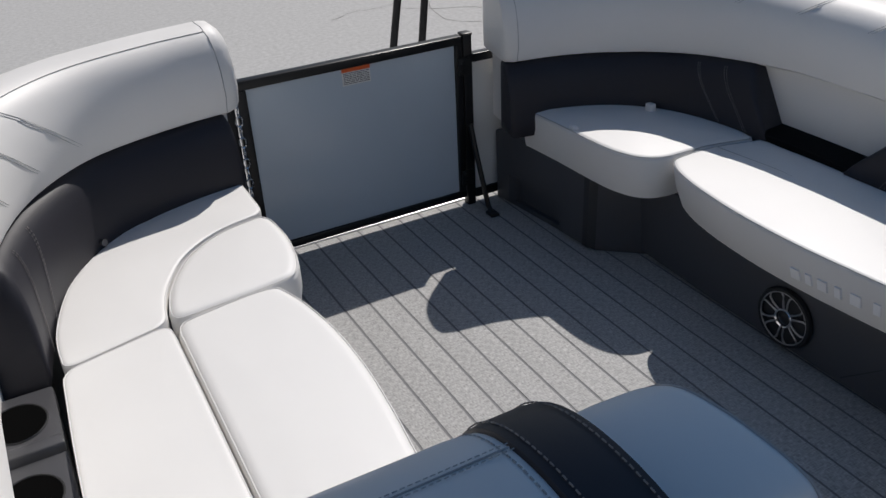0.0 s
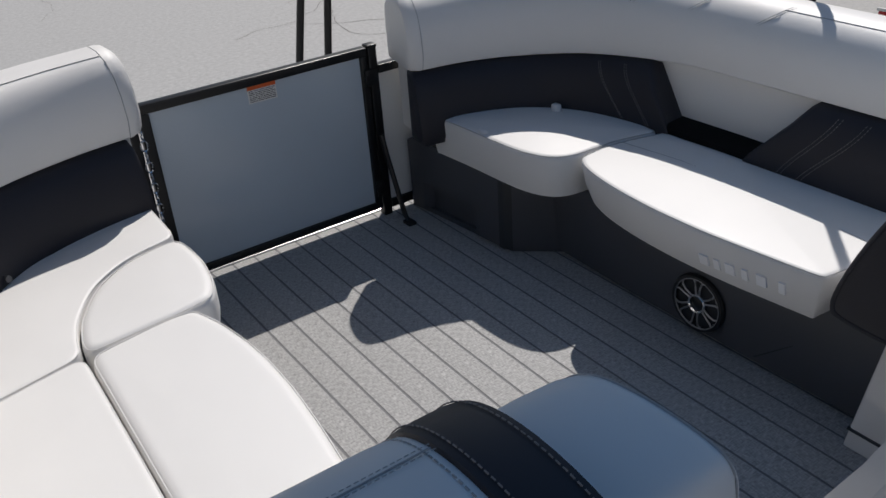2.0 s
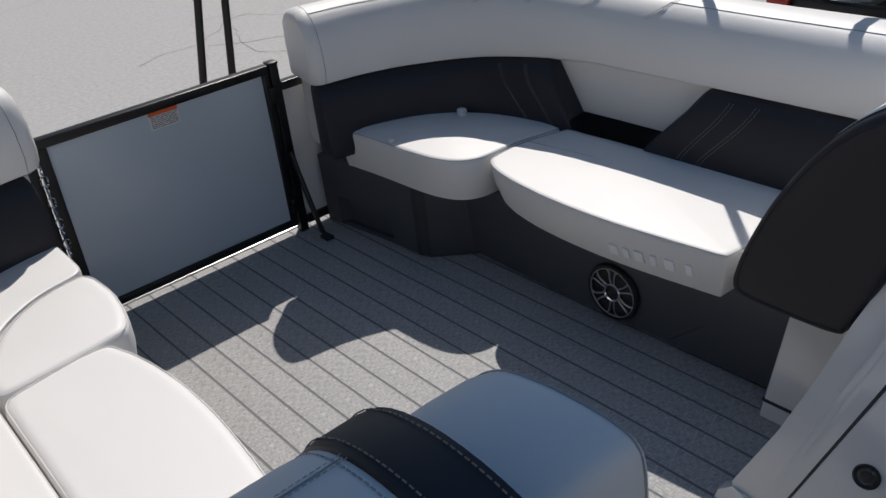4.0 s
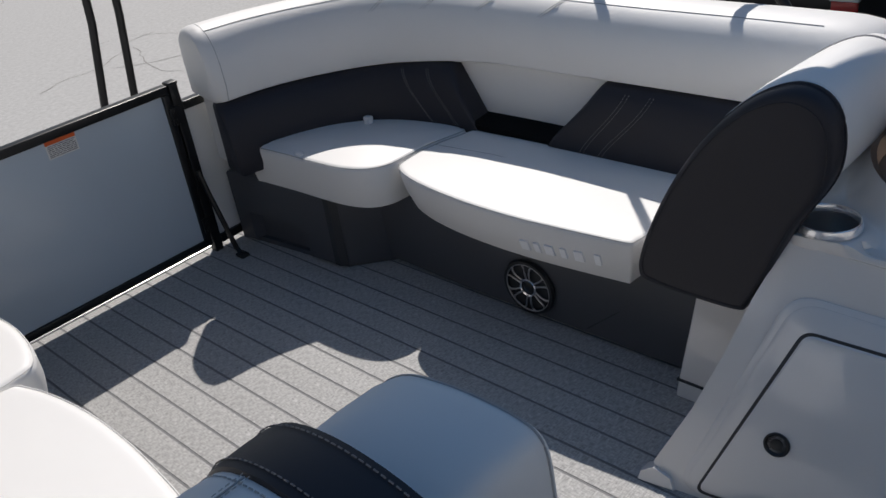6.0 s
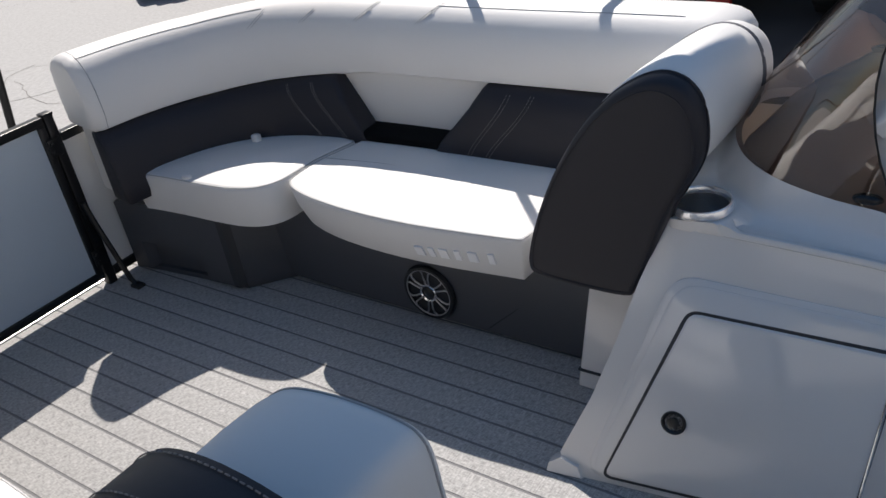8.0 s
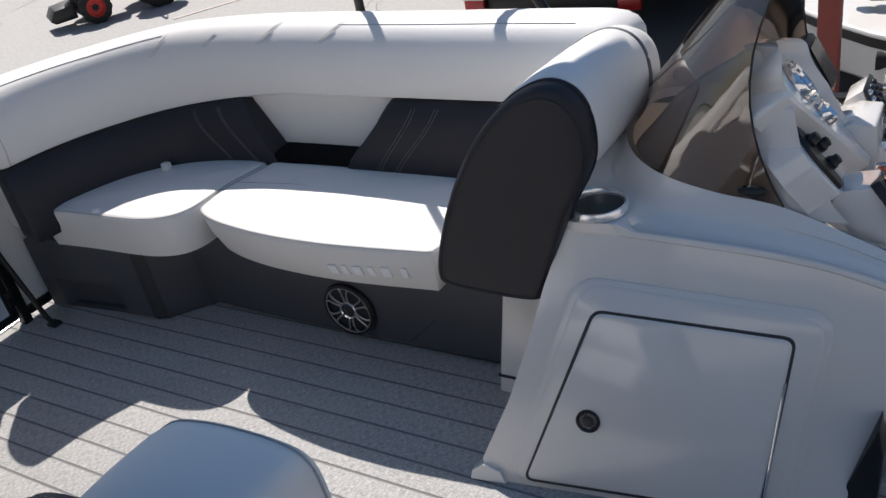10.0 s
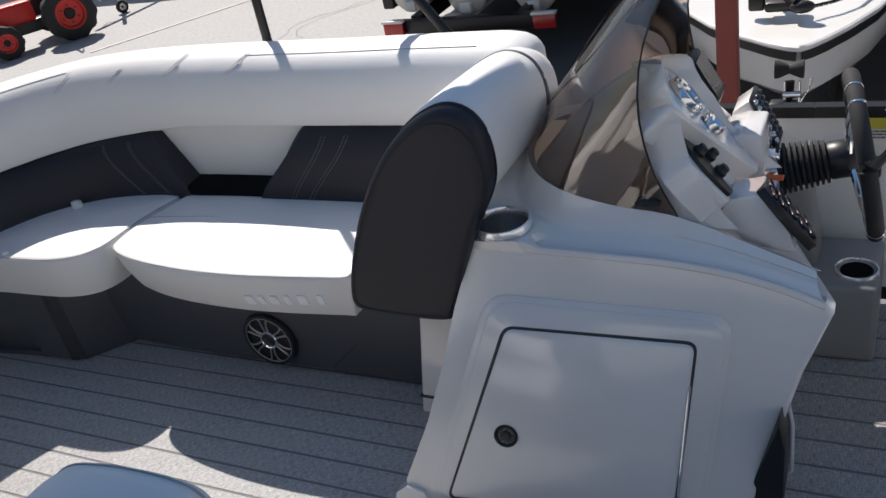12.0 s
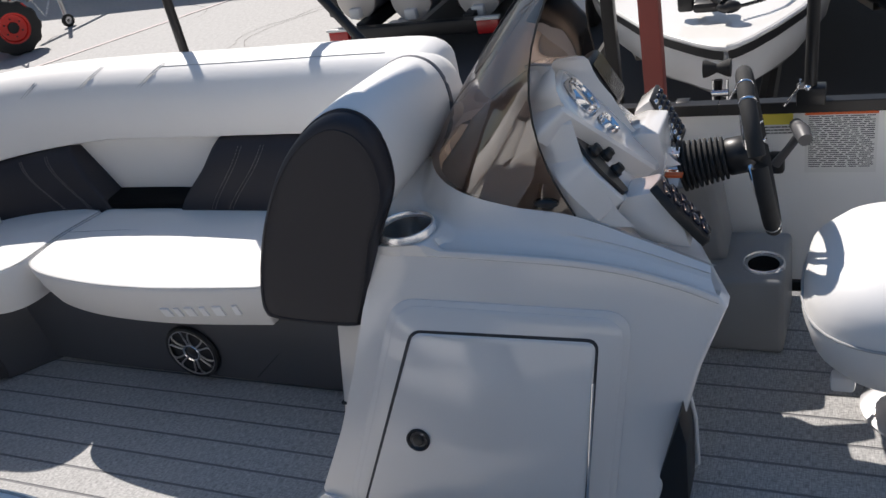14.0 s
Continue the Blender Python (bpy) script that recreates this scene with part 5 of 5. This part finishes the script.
tyre(jack, (9.97, 9.41, GROUND + 0.09), 0.09, 0.06, (0.3, 1, 0), ALU)
bm = bmesh.new()
tube(bm, [(9.5, 9.5, GROUND + 0.55), (10.0, 9.5, GROUND + 0.57), (12.6, 9.6, GROUND + 0.6)], 0.045, 8)
part("beam", bm, ALU, jack)
bm = bmesh.new()
dashes(bm, [(9.55, 9.48, GROUND + 0.53), (9.65, 9.45, GROUND + 0.25), (9.85, 9.46, GROUND + 0.45)], 0.05, 0.02, 0.012)
part("chain", bm, ALU, jack)

# dark sheet on the asphalt: the boats' shade put into its colour
bm = bmesh.new()
box(bm, (3.2, -14.0, 0.0), (24.0, 3.25, 0.004))
bm.transform(Matrix.Translation((0, 0, GROUND)))
tagged(part("asphalt_shade_patch", bm, mat("shade_dark_asphalt", (0.10, 0.10, 0.105), 0.85, var=0.2, scale=0.8, bump=0.5, bscale=60), smooth=False), "dark sheet on the asphalt that deepens the shade under the stored boats", "ground", kind="structure")

# painted line on the asphalt
bm = bmesh.new()
box(bm, (-2.6, -0.035, 0), (2.6, 0.035, 0.003))
bm.transform(pose(10.4, 7.0, GROUND + 0.004, 0, 0, -31))
tagged(part("paint_line", bm, mat("faded_red_paint", (0.64, 0.58, 0.57), 0.9, var=0.15, scale=3), smooth=False), "faded red painted line on the asphalt", "road marking", kind="structure")

# pontoon boat on its trailer
rig = thing("boat_trailer", "black boat trailer with red tail lamps and tandem wheels", "trailer")
bm = bmesh.new()
box(bm, (7.3, 1.95, GROUND + 0.28), (7.4, 3.5, GROUND + 0.40), 0.01)
part("bumper", bm, BLACK, rig)
for y in (2.2, 3.25):
    bm = bmesh.new()
    box(bm, (7.4, y - 0.05, GROUND + 0.30), (13.0, y + 0.05, GROUND + 0.42), 0.01)
    part("rail", bm, BLACK, rig)
for y in (1.98, 3.42):
    bm = bmesh.new()
    box(bm, (7.25, y - 0.10, GROUND + 0.28), (7.30, y + 0.10, GROUND + 0.40), 0.012)
    lamp = part("tail_lamp", bm, LENSRED, rig, "red tail lamp")
    bm = bmesh.new()
    box(bm, (7.24, y - 0.11, GROUND + 0.40), (7.30, y + 0.11, GROUND + 0.425), 0.004)
    part("lamp_cap", bm, HULL, lamp)
for x in (10.6, 11.4):
    for y in (1.80, 3.65):
        tyre(rig, (x, y, GROUND + 0.33), 0.33, 0.2, (0, 1, 0), ALU)
boat = thing("pontoon_boat", "aluminium pontoon boat stored on a trailer", "boat")
CAP = mat("cream_end_cap", (0.70, 0.64, 0.58), 0.45, var=0.08)
for y, z in ((2.154, -0.43), (2.80, -0.41), (3.352, -0.36)):
    bm = bmesh.new()
    lathe(bm, [(0.19, 0.0), (0.19, 6.0)], Matrix(((0, 0, 1, 7.62), (1, 0, 0, y), (0, 1, 0, z), (0, 0, 0, 1))), 28)
    tub = part("pontoon", bm, ALU, boat)
    bm = bmesh.new()
    lathe(bm, [(0.195, 0.02), (0.195, -0.01), (0.17, -0.03), (0.05, -0.045)], Matrix(((0, 0, 1, 7.60), (1, 0, 0, y), (0, 1, 0, z), (0, 0, 0, 1))), 28)
    part("end_cap", bm, CAP, tub, "cream round end cap")
    bm = bmesh.new()
    box(bm, (7.50, y - 0.06, z - 0.16), (7.58, y + 0.05, z - 0.07), 0.01)
    part("fitting", bm, HULL, tub, "small white fitting")
bm = bmesh.new()
tube(bm, [(7.36, 2.9, -0.62), (7.50, 2.9, -0.66)], [0.10, 0.10], 20)
part("drum", bm, CAP, boat, "cream round drum behind the bumper")
for y in (1.7, 2.45, 3.05, 3.8):
    bm = bmesh.new()
    box(bm, (7.9, y - 0.06, GROUND + 0.35), (13.2, y + 0.06, GROUND + 0.95), 0.02)
    part("bunk", bm, BLACK, boat)
bm = bmesh.new()
box(bm, (7.7, 1.45, GROUND + 0.85), (13.6, 4.0, GROUND + 1.0), 0.02)
part("deck", bm, BLACK, boat)
bm = bmesh.new()
box(bm, (7.8, 1.5, GROUND + 1.0), (13.4, 3.95, GROUND + 1.8), 0.05)
part("fence_body", bm, DARK, boat)
# unseen cover added on top so the boat's shadow reaches further
bm = bmesh.new()
prism(bm, [(1.5, GROUND + 1.79), (3.95, GROUND + 1.79), (3.6, GROUND + 2.9), (1.85, GROUND + 2.9)], 8.0, 13.2, "x", 0.06)
part("shade_cover", bm, NAVY, boat, "dark canvas cover, unseen, added to shade the ground beside the boat")


def hull_boat(m, hullmat, stripe, trim, name_label, group=""):
    """A bow-first V hull: keel to chine to gunwale, stripe, deck, cockpit."""
    b = thing("motor_boat", name_label, "boat", group)
    st = [(0.0, 0.001, 0.44, 0.60), (0.03, 0.048, 0.37, 0.60), (0.10, 0.12, 0.31, 0.60), (0.25, 0.245, 0.25, 0.602), (0.46, 0.39, 0.20, 0.605), (0.96, 0.62, 0.14, 0.61), (1.6, 0.78, 0.10, 0.61), (2.4, 0.86, 0.08, 0.60), (4.8, 0.90, 0.08, 0.58)]
    rows = []
    for x, w, k, g in st:
        ch = 0.72
        rows.append([(x, s * ww, zz) for s, ww, zz in ((1, w, g), (1, w * 0.97, g - 0.10), (1, w * 0.93, g - 0.22), (1, w * ch, k + (g - k) * 0.28), (1, 0.0, k), (-1, w * ch, k + (g - k) * 0.28), (-1, w * 0.93, g - 0.22), (-1, w * 0.97, g - 0.10), (-1, w, g))])
    bm = bmesh.new()
    grid(bm, rows)
    part("hull", bm, hullmat, b)
    for s in (0, 8):
        bm = bmesh.new()
        a = [Vector(r[s]) for r in rows]
        c = [Vector(r[s]).lerp(Vector(r[1 if s == 0 else 7]), 0.75) for r in rows]
        sg = 1 if s == 0 else -1
        grid(bm, [[v + Vector((-0.004, sg * 0.008, -0.01)) for v in a], [v + Vector((-0.004, sg * 0.012, 0.02)) for v in c]])
        part("stripe", bm, stripe, b)
    bm = bmesh.new()
    rim = [Vector(r[0]) for r in rows][::-1] + [Vector(r[8]) for r in rows]
    tube(bm, rim, 0.014, 8)
    part("rub_rail", bm, hullmat, b)
    bm = bmesh.new()
    grid(bm, [[Vector(r[0]) + Vector((0, 0, 0.015)) for r in rows[:6]], [Vector((r[0][0], 0, r[0][2] + 0.022)) for r in rows[:6]], [Vector(r[8]) + Vector((0, 0, 0.015)) for r in rows[:6]]])
    part("foredeck", bm, hullmat, b)
    bm = bmesh.new()
    grid(bm, [[Vector(r[0]) + Vector((0, 0, 0.0)) for r in rows[5:]], [Vector((r[0][0], r[0][1] * 0.8, r[0][2] + 0.03)) for r in rows[5:]], [Vector((r[0][0], r[0][1] * 0.75, 0.25)) for r in rows[5:]], [Vector((r[0][0], -r[0][1] * 0.75, 0.25)) for r in rows[5:]], [Vector((r[0][0], -r[0][1] * 0.8, r[0][2] + 0.03)) for r in rows[5:]], [Vector(r[8]) for r in rows[5:]]])
    part("cockpit", bm, trim, b)
    b.matrix_world = m
    return b


hull_boat(pose(4.63, -0.215, -0.60, 0, 0, 9), HULL, BLACK, BEIGE, "white motor boat with a black stripe on a trailer")
hull_boat(pose(5.0, -1.5, -0.52, 0, 0, 10), mat("dark_blue_hull", (0.02, 0.025, 0.035), 0.25, coat=0.5), ALU, BEIGE, "dark blue motor boat stored beside the white one")
troll = thing("trolling_motor", "black trolling motor folded on the boat bow", "motor")
bm = bmesh.new()
tube(bm, [(5.30, -0.02, 0.13), (5.06, -0.10, 0.14), (4.95, -0.18, 0.12)], 0.026, 10)
part("shaft", bm, BLACK, troll)
bm = bmesh.new()
box(bm, (4.98, -0.20, 0.065), (5.10, -0.02, 0.12), 0.02)
box(bm, (5.02, -0.02, 0.065), (5.08, 0.06, 0.15), 0.015)
part("mount", bm, BLACK, troll)
bm = bmesh.new()
ball(bm, (4.95, -0.20, 0.10), 0.04, (0.9, 1.5, 0.8))
part("head", bm, BLACK, troll)
chain = thing("safety_chain", "black safety chain lying on the boat foredeck", "chain")
bm = bmesh.new()
dashes(bm, [(4.98, -0.21, 0.085), (5.03, -0.27, 0.08), (5.08, -0.34, 0.08), (5.18, -0.42, 0.08), (5.4, -0.5, 0.08)], 0.02, 0.006, 0.010)
part("links", bm, BLACK, chain)
winch = thing("boat_trailer", "black boat trailer with winch stand under the white boat", "trailer")
bm = bmesh.new()
tube(bm, [(4.2, -0.17, GROUND + 0.40), (4.42, -0.19, GROUND + 0.45), (4.50, -0.19, -0.10)], 0.022, 8)
part("winch_post", bm, BLACK, winch)
bm = bmesh.new()
lathe(bm, [(0.042, -0.062), (0.040, -0.045), (0.020, 0.0), (0.040, 0.045), (0.042, 0.062)], Matrix.Translation((4.52, -0.186, -0.052)) @ Euler((radians(90), 0, 0)).to_matrix().to_4x4(), 20)
part("bow_roller", bm, RUBBER, winch)
bm = bmesh.new()
for y in (-0.172, -0.235):
    tube(bm, [(4.47, y, -0.09), (4.46, y, -0.20)], 0.006, 8)
tube(bm, [(4.46, -0.24, -0.15), (4.46, -0.165, -0.15)], 0.016, 12)
tube(bm, [(4.46, -0.24, -0.19), (4.45, -0.275, -0.12), (4.45, -0.285, -0.07)], 0.005, 8)
part("winch", bm, CHROME, winch)
for y in (-0.35, 0.75):
    bm = bmesh.new()
    tube(bm, [(4.2, -0.17, GROUND + 0.40), (5.2, y, GROUND + 0.42), (8.6, y, GROUND + 0.42)], 0.05, 8)
    part("frame_rail", bm, BLACK, winch)
for y in (-0.35, 1.35):
    tyre(winch, (8.2, y, GROUND + 0.33), 0.33, 0.2, (0, 1, 0), ALU)

for x, y, r, mt, lab in ((4.0, 0.0, 0.04, RUST, "oxide red square steel post"), (4.55, 0.30, 0.030, BLACKMETAL, "black square steel post")):
    p = thing("steel_post", lab, "post", "yard posts")
    bm = bmesh.new()
    box(bm, (x - r, y - r, GROUND), (x + r, y + r, 3.2), 0.004)
    part("shaft", bm, mt, p)
    bm = bmesh.new()
    box(bm, (x - 2.2 * r, y - 2.2 * r, GROUND), (x + 2.2 * r, y + 2.2 * r, GROUND + 0.02), 0.003)
    part("foot_plate", bm, mt, p)

# cracks in the asphalt
rr = random.Random(11)
bm = bmesh.new()
for _ in range(26):
    x, yy, a = rr.uniform(0.5, 13), rr.uniform(4.5, 20), rr.uniform(0, 6.3)
    pts = []
    for _ in range(rr.randint(14, 34)):
        pts.append(Vector((x, yy)))
        a += rr.uniform(-0.5, 0.5)
        x += 0.14 * math.cos(a)
        yy += 0.14 * math.sin(a)
    w0 = rr.uniform(0.003, 0.006)
    for p, q in zip(pts, pts[1:]):
        d = (q - p).normalized()
        s = Vector((-d.y, d.x)) * w0 * rr.uniform(0.5, 1.0)
        bm.faces.new([bm.verts.new((v.x, v.y, GROUND + 0.002)) for v in (p + s, q + s, q - s, p - s)])
tagged(part("crack", bm, mat("crack_dark", (0.24, 0.23, 0.22), 0.95), smooth=False), "thin dark cracks in the asphalt", "crack", kind="stuff")

# ---- deck planks ----
PITCH, GAP, FIRST = 0.081, 0.0075, 1.09 - 13 * 0.081
bm = bmesh.new()
w = (PITCH - GAP) / 2
box(bm, (-w, -3.19, -0.0012), (w, 2.395, 0.0))
plank_mesh = bpy.data.meshes.new("plank")
bm.to_mesh(plank_mesh)
bm.free()
plank_mesh.materials.append(PLANK)
x = FIRST - PITCH / 2
while x < 2.62:
    if x - w > 0.085 and x + w < 2.655:
        p = new("plank", plank_mesh)
        p.location = (x, 0, 0)
        p.parent = deck
    x += PITCH
